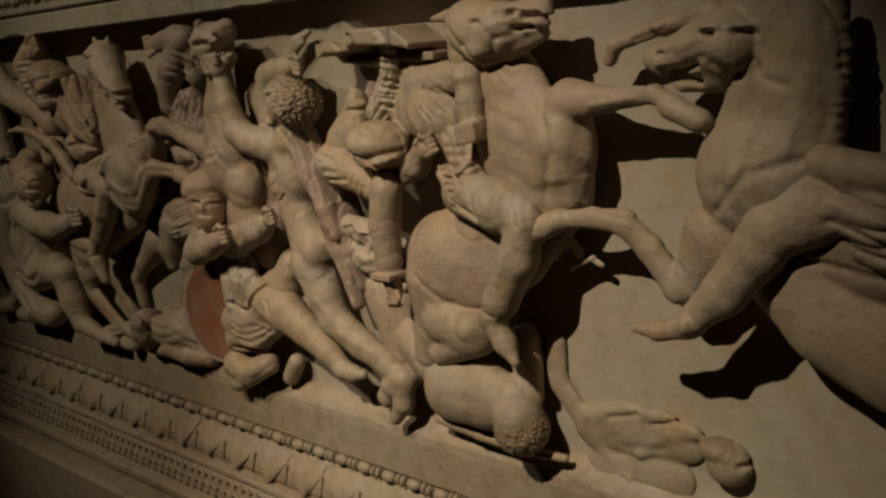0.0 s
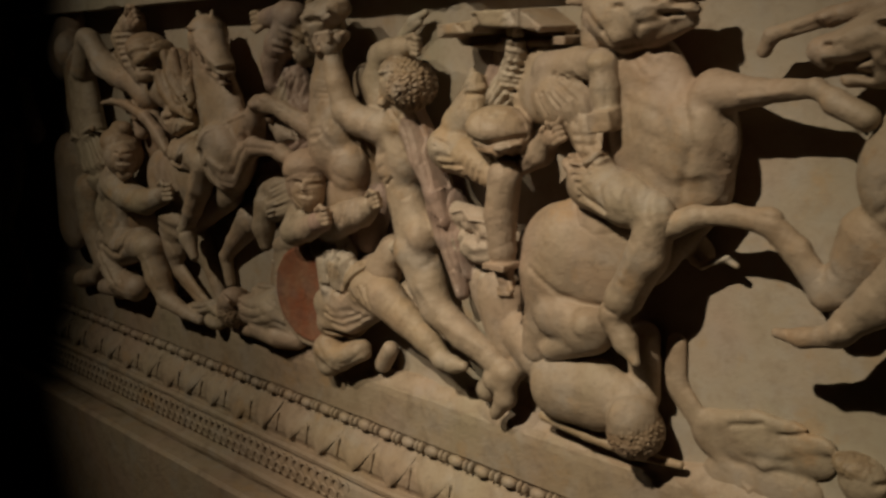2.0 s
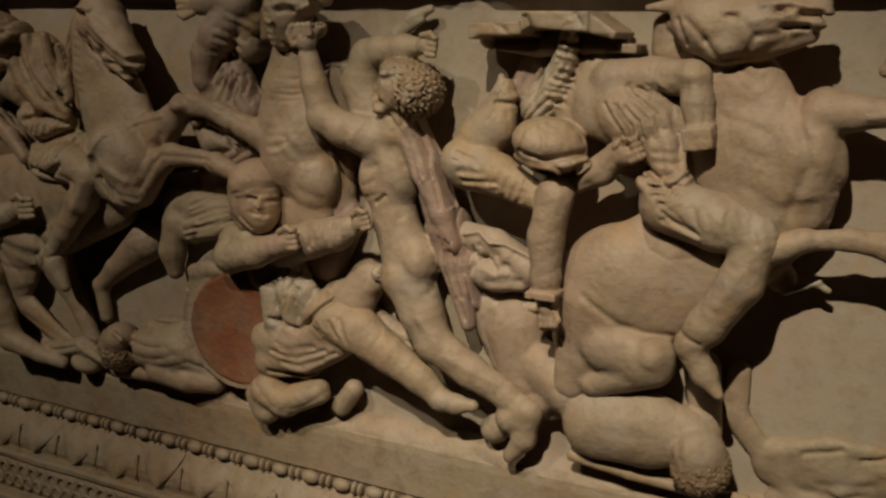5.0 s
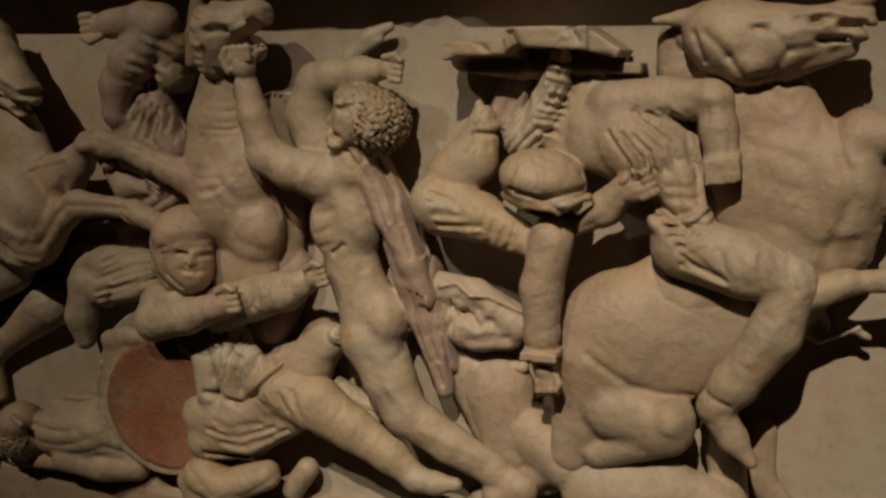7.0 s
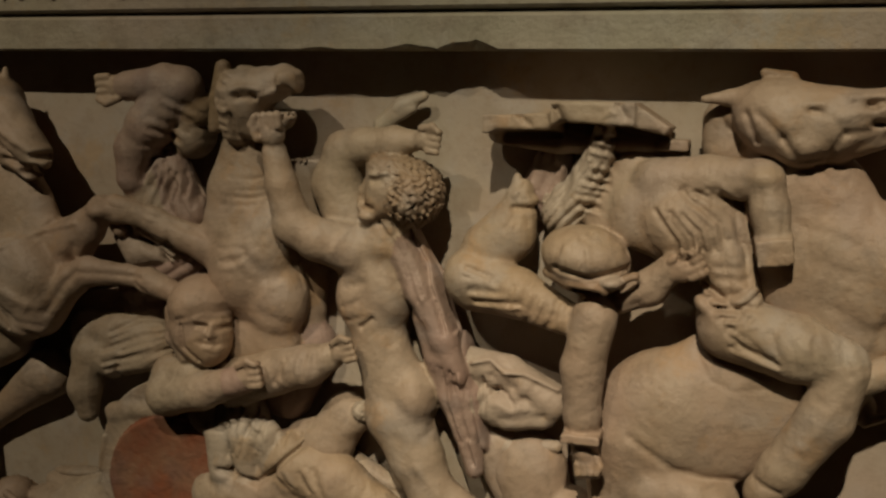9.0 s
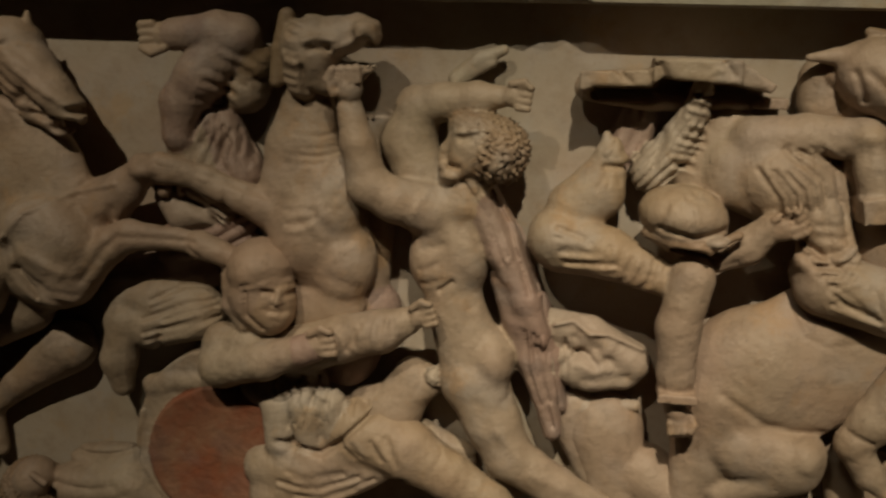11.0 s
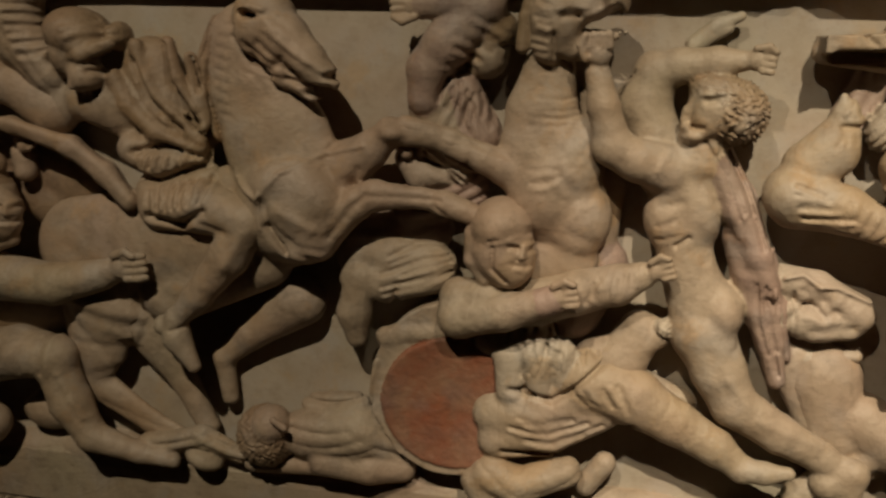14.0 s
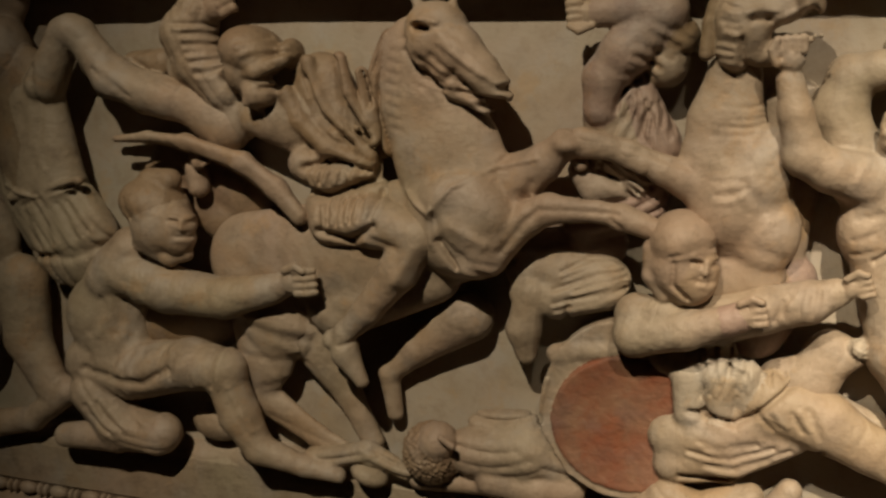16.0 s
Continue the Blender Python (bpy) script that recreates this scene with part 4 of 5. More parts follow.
c.folds([(-1.052, -.090, 1.108), (-.987, -.090, 1.043)], [(-.970, -.090, 1.126), (-.905, -.090, 1.071)], 5, .005, 0.004)
c.ball((-.859, -.024, 1.065), (.044, .024, .031), 0)
c.limb((-.687, -.046, 1.037, .017), (-.605, -.046, 1.057, .016), (-.545, -.046, 1.035, .010), pleat=0.002, tag=6)
c.place("kneeling_man_statue", "kneeling marble man in a cap grasping a horse")

c = Carving()
c.limb((-1.155, -.046, 1.574, .060), (-1.141, -.050, 1.481, .065), (-1.127, -.050, 1.413, .064), tag=3, flat=0.52)
c.limb((-1.135, -.050, 1.541, .056), (-1.113, -.054, 1.423, .062), flat=0.55)
c.limb((-1.132, -.050, 1.421, .072), (-1.079, -.054, 1.346, .076), pleat=0.003, wave=0.022, tag=6, flat=0.45)
c.limb((-1.165, -.080, 1.407, .007), (-1.040, -.080, 1.438, .007), soft=0.0031)
c.ball((-1.177, -.050, 1.624), (.036, .042, .051), 0)
c.limb((-1.102, -.060, 1.575, .030), (-1.055, -.066, 1.648, .024), (-1.031, -.066, 1.648, .023), (-.984, -.060, 1.585, .028), (-.894, -.056, 1.558, .029))
c.ball((-1.042, -.070, 1.656), (.021, .024, .021), 0)
c.limb((-1.015, -.054, 1.608, .025), (-.932, -.054, 1.565, .029), (-.862, -.050, 1.550, .029), (-.815, -.040, 1.522, .040), flat=0.85)
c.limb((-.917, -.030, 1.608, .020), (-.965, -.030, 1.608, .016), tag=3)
c.limb((-1.195, -.040, 1.263, .047), (-1.190, -.044, 1.172, .040), (-1.150, -.048, 1.101, .031), flat=0.73)
c.limb((-1.275, -.040, 1.332, .081), (-1.320, -.040, 1.158, .065), flat=0.42)
c.limb((-1.118, -.048, 1.095, .023), (-1.190, -.048, 1.039, .020), (-1.285, -.046, 1.016, .024))
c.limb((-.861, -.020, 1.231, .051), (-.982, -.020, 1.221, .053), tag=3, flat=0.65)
c.limb((-1.196, -.030, 1.707, .051), (-1.271, -.030, 1.615, .070), flat=0.49)
c.line((-1.144, -.090, 1.396, .004), (-1.048, -.080, 1.432, .004), deep=0.005)
c.line((-1.103, -.080, 1.600, .007), (-1.102, -.080, 1.519, .007), (-1.122, -.080, 1.417, .008), deep=0.004)
c.line((-1.132, -.090, 1.315, .006), (-1.041, -.090, 1.336, .007), (-.970, -.080, 1.357, .006), deep=0.007)
c.line((-1.058, -.080, 1.552, .010), (-1.055, -.080, 1.487, .010), deep=-0.003)
c.line((-1.138, -.090, 1.384, .005), (-1.113, -.090, 1.334, .005), deep=0.003)
c.line((-1.075, -.090, 1.404, .005), (-1.051, -.090, 1.346, .005), deep=0.003)
c.folds([(-1.155, -.090, 1.417), (-1.114, -.090, 1.316)], [(-1.053, -.090, 1.422), (-.981, -.090, 1.350)], 6, .005, 0.006)
c.folds([(-1.160, -.080, 1.542), (-1.121, -.080, 1.434)], [(-1.077, -.080, 1.560), (-1.070, -.080, 1.437)], 4, .008, 0.003)
c.line((-1.175, -.090, 1.425, .004), (-1.115, -.090, 1.409, .005), (-1.053, -.090, 1.424, .004), deep=-0.005)
c.line((-1.156, -.090, 1.318, .006), (-1.063, -.090, 1.320, .007), (-.966, -.090, 1.355, .006), deep=0.01)
c.folds([(-1.014, -.080, 1.609), (-.925, -.080, 1.547)], [(-.984, -.080, 1.625), (-.878, -.080, 1.571)], 3, .006, 0.002)
c.place("standing_man_statue", "marble man seen from behind in a belted tunic")

c = Carving()
c.limb((-.285, -.062, 1.670, .019), (-.232, -.062, 1.675, .023), (-.206, -.062, 1.670, .025), tag=1, pleat=0.0006, wave=0.05)
c.hand((-.300, -.064, 1.669), 185, .020)
c.limb((-.208, -.060, 1.668, .026), (-.255, -.060, 1.622, .030), (-.278, -.060, 1.592, .026), (-.281, -.060, 1.555, .023), tag=1, pleat=0.0006, wave=0.05)
c.folds([(-.216, -.090, 1.657), (-.175, -.090, 1.636)], [(-.259, -.090, 1.608), (-.221, -.090, 1.586)], 5, .003, 0.003)
c.folds([(-.253, -.090, 1.579), (-.264, -.090, 1.546)], [(-.201, -.090, 1.569), (-.191, -.090, 1.522)], 7, .003, 0.006)
c.ball((-.205, -.036, 1.616), (.027, .032, .036), 0)
c.ball((-.195, -.040, 1.642), (.027, .034, .024), 0, tag=3)
c.limb((-.223, -.040, 1.622, .010), (-.223, -.040, 1.592, .011), soft=0.005, tag=3)
c.face((-.172, -.070, 1.613), .033, -8, 0.4)
c.limb((-.268, -.045, 1.543, .038), (-.257, -.045, 1.502, .040), tag=6, flat=0.7)
c.limb((-.243, -.040, 1.555, .035), (-.219, -.040, 1.510, .036), tag=1, flat=0.75, pleat=0.002)
c.folds([(-.239, -.080, 1.564), (-.266, -.080, 1.512)], [(-.187, -.080, 1.565), (-.173, -.080, 1.507)], 8, .004, 0.006)
c.limb((-.322, -.050, 1.515, .012), (-.266, -.050, 1.508, .014), (-.213, -.050, 1.488, .017), tag=6, soft=0.004)
c.limb((-.306, -.044, 1.477, .017), (-.289, -.044, 1.454, .019), (-.237, -.044, 1.465, .018), tag=5, soft=0.004)
c.folds([(-.294, -.070, 1.487), (-.237, -.070, 1.444)], [(-.243, -.070, 1.493), (-.200, -.070, 1.468)], 5, .005, 0.01)
c.limb((-.379, -.034, 1.339, .026), (-.329, -.034, 1.338, .032), (-.267, -.034, 1.334, .028), tag=6, flat=0.8)
c.limb((-.376, -.046, 1.312, .021), (-.332, -.046, 1.307, .026), (-.269, -.046, 1.321, .024), tag=6, flat=0.8)
c.limb((-.367, -.050, 1.314, .021), (-.376, -.050, 1.263, .023), (-.372, -.050, 1.230, .015), tag=6, soft=0.006)
c.folds([(-.340, -.080, 1.338), (-.281, -.080, 1.366), (-.213, -.080, 1.367)], [(-.344, -.080, 1.290), (-.281, -.080, 1.307), (-.224, -.080, 1.339)], 6, .004, 0.005)
c.line((-.321, -.080, 1.276, .004), (-.314, -.080, 1.308, .005), (-.247, -.080, 1.329, .004), deep=0.006)
c.limb((-.301, -.026, 1.411, .032), (-.234, -.026, 1.439, .034), tag=1, flat=0.7, pleat=0.003)
c.limb((-.398, -.020, 1.364, .025), (-.279, -.020, 1.379, .032), tag=1, flat=0.6)
c.place("swordsman_statue", "marble man in sleeves swinging an arm over his head")

c = Carving()
c.ball((-.118, -.064, 1.655), (.033, .042, .043), 0)
c.limb((-.122, -.070, 1.662, .030), (-.088, -.070, 1.671, .024), (-.062, -.070, 1.680, .018), (-.044, -.078, 1.681, .011), flat=0.95)
c.limb((-.121, -.066, 1.629, .029), (-.088, -.066, 1.625, .017), (-.064, -.066, 1.634, .011), (-.048, -.078, 1.638, .006))
c.ball((-.049, -.086, 1.681), (.015, .022, .012), 0)
c.ball((-.042, -.086, 1.670), (.008, .018, .008), 0)
c.cut((-.070, -.100, 1.647, .004), (-.050, -.100, 1.651, .007), (-.029, -.100, 1.654, .006))
c.cut((-.051, -.110, 1.667, .004), (-.043, -.110, 1.668, .004))
c.cut((-.030, -.110, 1.682, .003), (-.025, -.110, 1.683, .003))
c.ball((-.050, -.100, 1.642), (.003, .006, .004), 0, tag=5, soft=0.001)
c.ball((-.043, -.100, 1.642), (.003, .006, .004), 0, tag=5, soft=0.001)
c.ball((-.036, -.100, 1.642), (.003, .006, .004), 0, tag=5, soft=0.001)
c.ball((-.048, -.100, 1.659), (.003, .006, .003), 0, tag=5, soft=0.001)
c.ball((-.041, -.100, 1.659), (.003, .006, .003), 0, tag=5, soft=0.001)
c.ball((-.034, -.100, 1.659), (.003, .006, .003), 0, tag=5, soft=0.001)
c.line((-.115, -.100, 1.667, .006), (-.101, -.100, 1.672, .005), (-.083, -.100, 1.668, .005), deep=-0.005)
c.line((-.109, -.100, 1.659, .004), (-.092, -.100, 1.660, .004), deep=0.008)
c.line((-.105, -.100, 1.660, .003), (-.097, -.100, 1.660, .003), deep=-0.004)
c.line((-.078, -.100, 1.651, .007), (-.087, -.100, 1.635, .007), deep=0.005)
c.line((-.119, -.100, 1.638, .004), (-.118, -.100, 1.614, .005), (-.100, -.100, 1.597, .005), (-.074, -.100, 1.603, .004), deep=0.006)
c.line((-.081, -.100, 1.659, .005), (-.053, -.100, 1.672, .004), deep=-0.004)
c.limb((-.147, -.066, 1.694, .010), (-.155, -.066, 1.657, .010), (-.159, -.066, 1.622, .009), tag=3, soft=0.004)
c.folds([(-.136, -.100, 1.697), (-.119, -.100, 1.691)], [(-.148, -.100, 1.615), (-.128, -.100, 1.612)], 8, .002, 0.004)
c.limb((-.127, -.050, 1.593, .033), (-.133, -.050, 1.542, .045), (-.130, -.050, 1.491, .056), (-.111, -.050, 1.432, .061), flat=0.55)
c.ball((-.083, -.054, 1.412), (.043, .034, .054), 0)
c.ball((-.123, -.064, 1.449), (.047, .034, .059), -10)
c.ball((-.087, -.058, 1.479), (.036, .032, .065), -12)
c.limb((-.099, -.048, 1.357, .045), (-.125, -.048, 1.348, .038), flat=0.6)
c.folds([(-.141, -.090, 1.562), (-.080, -.090, 1.567)], [(-.152, -.090, 1.527), (-.074, -.090, 1.532)], 7, .002, 0.0022)
c.folds([(-.155, -.090, 1.487), (-.121, -.090, 1.488)], [(-.148, -.090, 1.454), (-.101, -.090, 1.467)], 3, .004, 0.0025)
c.folds([(-.136, -.100, 1.467), (-.097, -.100, 1.433)], [(-.060, -.100, 1.526), (-.024, -.100, 1.423)], 5, .007, 0.003)
c.line((-.090, -.100, 1.397, .009), (-.058, -.100, 1.383, .009), deep=0.0025)
c.line((-.048, -.100, 1.533, .006), (-.038, -.100, 1.485, .007), (-.031, -.100, 1.443, .006), deep=0.003)
c.line((-.109, -.100, 1.511, .013), (-.095, -.100, 1.469, .013), deep=-0.003)
c.limb((-.166, -.056, 1.468, .027), (-.201, -.068, 1.483, .018), (-.244, -.074, 1.506, .013), (-.302, -.074, 1.521, .013))
c.ball((-.313, -.070, 1.516), (.012, .018, .011), 0)
c.limb((-.324, -.064, 1.513, .010), (-.303, -.064, 1.486, .009), soft=0.005)
c.line((-.266, -.090, 1.518, .003), (-.168, -.090, 1.486, .003), deep=0.002)
c.limb((-.051, -.020, 1.347, .035), (-.084, -.020, 1.282, .038), tag=1, flat=0.7)
c.limb((-.065, -.020, 1.557, .029), (-.060, -.020, 1.461, .036), (-.071, -.020, 1.384, .039), flat=0.6)
c.limb((-.146, -.030, 1.335, .040), (-.093, -.030, 1.331, .030), flat=0.6, tag=1, pleat=0.002)
c.place("horse_statue", "rearing marble horse lifting its open-mouthed head")

c = Carving()
c.ball((.506, -.064, 1.645), (.047, .044, .041), -10)
c.limb((.489, -.064, 1.651, .036), (.551, -.074, 1.644, .035), (.599, -.080, 1.655, .022), (.625, -.084, 1.657, .017), flat=0.96)
c.ball((.525, -.070, 1.622), (.032, .036, .026), 0)
c.limb((.558, -.066, 1.622, .020), (.616, -.074, 1.635, .011))
c.cut((.609, -.110, 1.656, .005), (.629, -.110, 1.656, .005))
c.cut((.589, -.108, 1.643, .004), (.615, -.108, 1.644, .004))
c.limb((.471, -.064, 1.668, .013), (.424, -.068, 1.665, .004))
c.limb((.447, -.030, 1.643, .025), (.449, -.030, 1.615, .027))
c.limb((.613, -.080, 1.671, .011), (.629, -.080, 1.676, .009), tag=3, pleat=0.003, soft=0.0050)
c.limb((.513, -.050, 1.610, .048), (.533, -.050, 1.556, .066), (.560, -.054, 1.498, .078), (.585, -.054, 1.450, .072), flat=0.44)
c.ball((.596, -.054, 1.463), (.057, .038, .054), 0)
c.limb((.586, -.040, 1.436, .073), (.508, -.044, 1.361, .082), (.429, -.050, 1.309, .084), flat=0.40)
c.ball((.403, -.048, 1.313), (.082, .044, .077), 20)
c.ball((.391, -.048, 1.277), (.059, .042, .050), 0)
c.limb((.373, -.056, 1.278, .053), (.361, -.054, 1.206, .032), (.341, -.050, 1.159, .025), flat=0.64)
c.limb((.395, -.060, 1.227, .041), (.442, -.066, 1.217, .034), (.461, -.066, 1.223, .026), flat=0.83)
c.ball((.458, -.070, 1.224), (.023, .030, .026), 0)
c.limb((.329, -.046, 1.326, .017), (.334, -.046, 1.228, .019), (.339, -.044, 1.156, .023), tag=0)
c.limb((.454, -.060, 1.207, .032), (.376, -.054, 1.166, .020))
c.limb((.640, -.054, 1.547, .030), (.705, -.068, 1.550, .0155), (.779, -.080, 1.556, .0105), (.803, -.084, 1.543, .012))
c.limb((.803, -.084, 1.541, .015), (.838, -.084, 1.525, .014))
c.limb((.610, -.030, 1.321, .005), (.649, -.034, 1.339, .004), tag=5, soft=0.0024)
c.limb((.646, -.032, 1.336, .005), (.660, -.030, 1.328, .004), tag=5, soft=0.0022)
c.limb((.588, -.030, 1.360, .017), (.602, -.020, 1.336, .019))
c.ball((.611, -.050, 1.488), (.058, .044, .074), 0)
c.line((.366, -.100, 1.293, .005), (.415, -.100, 1.261, .006), (.451, -.100, 1.253, .006), (.478, -.100, 1.252, .005), deep=0.0035)
c.line((.432, -.090, 1.392, .003), (.445, -.090, 1.365, .003), (.472, -.090, 1.354, .003), (.513, -.090, 1.363, .003), deep=0.0025)
c.line((.398, -.100, 1.346, .025), (.430, -.100, 1.323, .025), deep=-0.0025)
c.line((.504, -.090, 1.627, .004), (.521, -.090, 1.605, .005), (.549, -.090, 1.610, .005), (.561, -.090, 1.633, .004), deep=0.0031)
c.line((.538, -.080, 1.599, .002), (.561, -.080, 1.576, .002), deep=0.0019)
c.line((.530, -.080, 1.593, .002), (.551, -.080, 1.570, .002), deep=0.0019)
c.line((.531, -.090, 1.536, .005), (.542, -.090, 1.489, .005), deep=0.0025)
c.line((.563, -.090, 1.455, .007), (.598, -.090, 1.433, .008), (.640, -.090, 1.442, .007), deep=0.0025)
c.line((.595, -.090, 1.554, .008), (.624, -.090, 1.516, .008), deep=0.0025)
c.cut((.583, -.100, 1.660, .004), (.588, -.100, 1.659, .003))
c.line((.524, -.090, 1.661, .004), (.540, -.090, 1.662, .004), deep=-0.003)
c.line((.529, -.090, 1.654, .003), (.538, -.090, 1.653, .003), deep=0.004)
c.line((.557, -.100, 1.649, .006), (.598, -.100, 1.659, .006), deep=-0.003)
c.line((.564, -.100, 1.633, .005), (.595, -.100, 1.638, .005), deep=0.003)
c.line((.480, -.090, 1.650, .005), (.504, -.090, 1.627, .005), deep=0.003)
c.limb((.453, -.054, 1.645, .008), (.478, -.060, 1.630, .007), (.469, -.050, 1.610, .006), tag=3, soft=0.0038)
c.limb((.462, -.056, 1.660, .008), (.489, -.064, 1.645, .007), tag=3, soft=0.0038)
c.limb((.456, -.046, 1.628, .009), (.457, -.042, 1.597, .009), tag=3, soft=0.0039)
c.line((.468, -.080, 1.651, .002), (.480, -.080, 1.622, .002), deep=0.004)
c.line((.626, -.100, 1.659, .003), (.637, -.100, 1.648, .003), deep=0.003)
c.line((.551, -.080, 1.550, .011), (.592, -.080, 1.502, .013), (.603, -.080, 1.453, .011), deep=0.002)
c.line((.618, -.080, 1.540, .018), (.642, -.080, 1.492, .018), deep=-0.003)
c.line((.661, -.080, 1.515, .008), (.659, -.080, 1.459, .008), deep=0.0025)
c.line((.582, -.080, 1.429, .010), (.633, -.080, 1.428, .010), deep=0.003)
c.limb((.507, -.060, 1.672, .009), (.481, -.060, 1.678, .005), tag=3, soft=0.004)
c.limb((.511, -.060, 1.655, .009), (.485, -.060, 1.662, .005), tag=3, soft=0.004)
c.limb((.509, -.060, 1.686, .009), (.483, -.060, 1.693, .005), tag=3, soft=0.004)
c.limb((.518, -.060, 1.638, .009), (.493, -.060, 1.644, .005), tag=3, soft=0.004)
c.cut((.636, -.110, 1.652, .004), (.674, -.110, 1.644, .005))
c.line((.565, -.100, 1.669, .005), (.594, -.100, 1.671, .005), (.620, -.100, 1.665, .004), deep=-0.004)
c.line((.582, -.100, 1.663, .004), (.597, -.100, 1.663, .004), deep=0.005)
c.folds([(.529, -.090, 1.596), (.576, -.090, 1.583)], [(.520, -.090, 1.514), (.586, -.090, 1.492)], 4, .007, 0.0025)
c.line((.643, -.090, 1.521, .010), (.673, -.090, 1.464, .011), (.656, -.090, 1.414, .009), deep=-0.003)
c.line((.611, -.090, 1.556, .006), (.631, -.090, 1.485, .007), (.606, -.090, 1.411, .007), deep=0.003)
c.line((.688, -.090, 1.544, .004), (.753, -.090, 1.553, .004), deep=-0.002)
c.place("horse_statue", "falling marble horse with head thrown up beside its rider")

c = Carving()
c.ball((.310, -.080, 1.487), (.047, .046, .038), -8)
c.ball((.307, -.084, 1.494), (.048, .050, .032), -8, tag=4, soft=0.004)
c.limb((.269, -.096, 1.474, .006), (.300, -.114, 1.465, .006), (.333, -.118, 1.462, .006), (.364, -.104, 1.477, .006), tag=3, soft=0.003)
c.folds([(.298, -.120, 1.519), (.342, -.120, 1.508), (.364, -.120, 1.491)], [(.336, -.120, 1.526), (.360, -.120, 1.518), (.370, -.120, 1.503)], 4, .003, 0.0035)
c.line((.283, -.120, 1.484, .004), (.318, -.120, 1.475, .004), (.364, -.120, 1.486, .004), deep=0.004)
c.folds([(.289, -.120, 1.512), (.283, -.120, 1.484)], [(.311, -.120, 1.513), (.318, -.120, 1.480)], 3, .003, 0.0025)
c.ball((.342, -.116, 1.470), (.012, .014, .007), 0, tag=5, soft=0.002)
c.cut((.299, -.120, 1.458, .004), (.328, -.120, 1.456, .004))
c.cut((.351, -.120, 1.460, .004), (.363, -.120, 1.468, .004))
c.limb((.339, -.070, 1.439, .013), (.378, -.076, 1.461, .019), (.400, -.084, 1.485, .016), tag=6, pleat=0.0008)
c.hand((.412, -.090, 1.486), 28, .018, bend=0.3)
c.limb((.178, -.052, 1.451, .037), (.230, -.070, 1.443, .028), (.288, -.080, 1.421, .019), tag=4, pleat=0.0008, wave=0.035, flat=0.9)
c.ball((.171, -.052, 1.457), (.034, .038, .033), 0, tag=4)
c.folds([(.164, -.090, 1.472), (.202, -.090, 1.461)], [(.174, -.090, 1.432), (.237, -.090, 1.436)], 5, .003, 0.004)
c.folds([(.230, -.090, 1.462), (.223, -.090, 1.429)], [(.284, -.090, 1.439), (.265, -.090, 1.405)], 5, .003, 0.003)
c.limb((.222, -.046, 1.573, .007), (.226, -.046, 1.546, .020), (.212, -.046, 1.509, .032), (.190, -.046, 1.488, .034), flat=0.8, tag=4)
c.line((.221, -.070, 1.554, .004), (.230, -.070, 1.567, .004), deep=-0.003)
c.line((.220, -.070, 1.539, .004), (.245, -.070, 1.539, .004), deep=0.006)
c.folds([(.223, -.060, 1.567), (.213, -.060, 1.504)], [(.237, -.060, 1.564), (.254, -.060, 1.505)], 4, .003, 0.004)
c.limb((.256, -.010, 1.595, .023), (.239, -.010, 1.548, .027), flat=0.8, tag=1)
c.folds([(.237, -.050, 1.609), (.223, -.050, 1.550)], [(.284, -.050, 1.596), (.272, -.050, 1.538)], 4, .004, 0.004)
c.limb((.352, -.030, 1.584, .030), (.327, -.030, 1.531, .033), flat=0.8)
c.limb((.320, -.060, 1.634, .011), (.314, -.050, 1.603, .014), (.297, -.040, 1.567, .021), (.271, -.036, 1.534, .024), pleat=0.002, wave=0.01, tag=5)
c.folds([(.311, -.080, 1.622), (.333, -.080, 1.617)], [(.290, -.080, 1.547), (.322, -.080, 1.541)], 9, .002, 0.005)
c.limb((.370, -.048, 1.540, .045), (.421, -.048, 1.529, .051), (.455, -.048, 1.518, .037), tag=6, flat=0.63, pleat=0.0012, wave=0.03)
c.ball((.415, -.050, 1.532), (.062, .046, .048), -22, tag=6)
c.folds([(.371, -.090, 1.558), (.404, -.090, 1.514), (.410, -.090, 1.489)], [(.413, -.090, 1.574), (.462, -.090, 1.545), (.472, -.090, 1.510)], 8, .003, 0.0055)
c.folds([(.396, -.090, 1.571), (.432, -.090, 1.569)], [(.443, -.090, 1.575), (.473, -.090, 1.552)], 4, .003, 0.004)
c.limb((.379, -.050, 1.572, .029), (.432, -.058, 1.580, .025), (.481, -.072, 1.583, .020), tag=6, pleat=0.0008, wave=0.04)
c.limb((.489, -.076, 1.584, .020), (.497, -.084, 1.552, .019), (.503, -.088, 1.517, .017), pleat=0.0005, tag=6)
c.slab((.502, -.088, 1.524), (.506, -.088, 1.498), .018, .022, soft=0.008)
c.ball((.489, -.074, 1.585), (.020, .028, .013), 0, tag=4)
c.folds([(.480, -.110, 1.570), (.514, -.110, 1.568)], [(.485, -.110, 1.521), (.523, -.110, 1.519)], 3, .002, 0.0009)
c.limb((.321, -.090, 1.425, .025), (.311, -.090, 1.368, .024), (.312, -.090, 1.315, .020), (.313, -.090, 1.294, .017), tag=6, pleat=0.0006, wave=0.05)
c.slab((.314, -.090, 1.298), (.314, -.090, 1.288), .021, .024)
c.folds([(.306, -.120, 1.419), (.344, -.120, 1.431)], [(.301, -.120, 1.322), (.337, -.120, 1.338)], 4, .003, 0.0008)
c.limb((.314, -.088, 1.285, .014), (.316, -.088, 1.273, .014))
c.hand((.319, -.088, 1.265), -82, .016, bend=0.25)
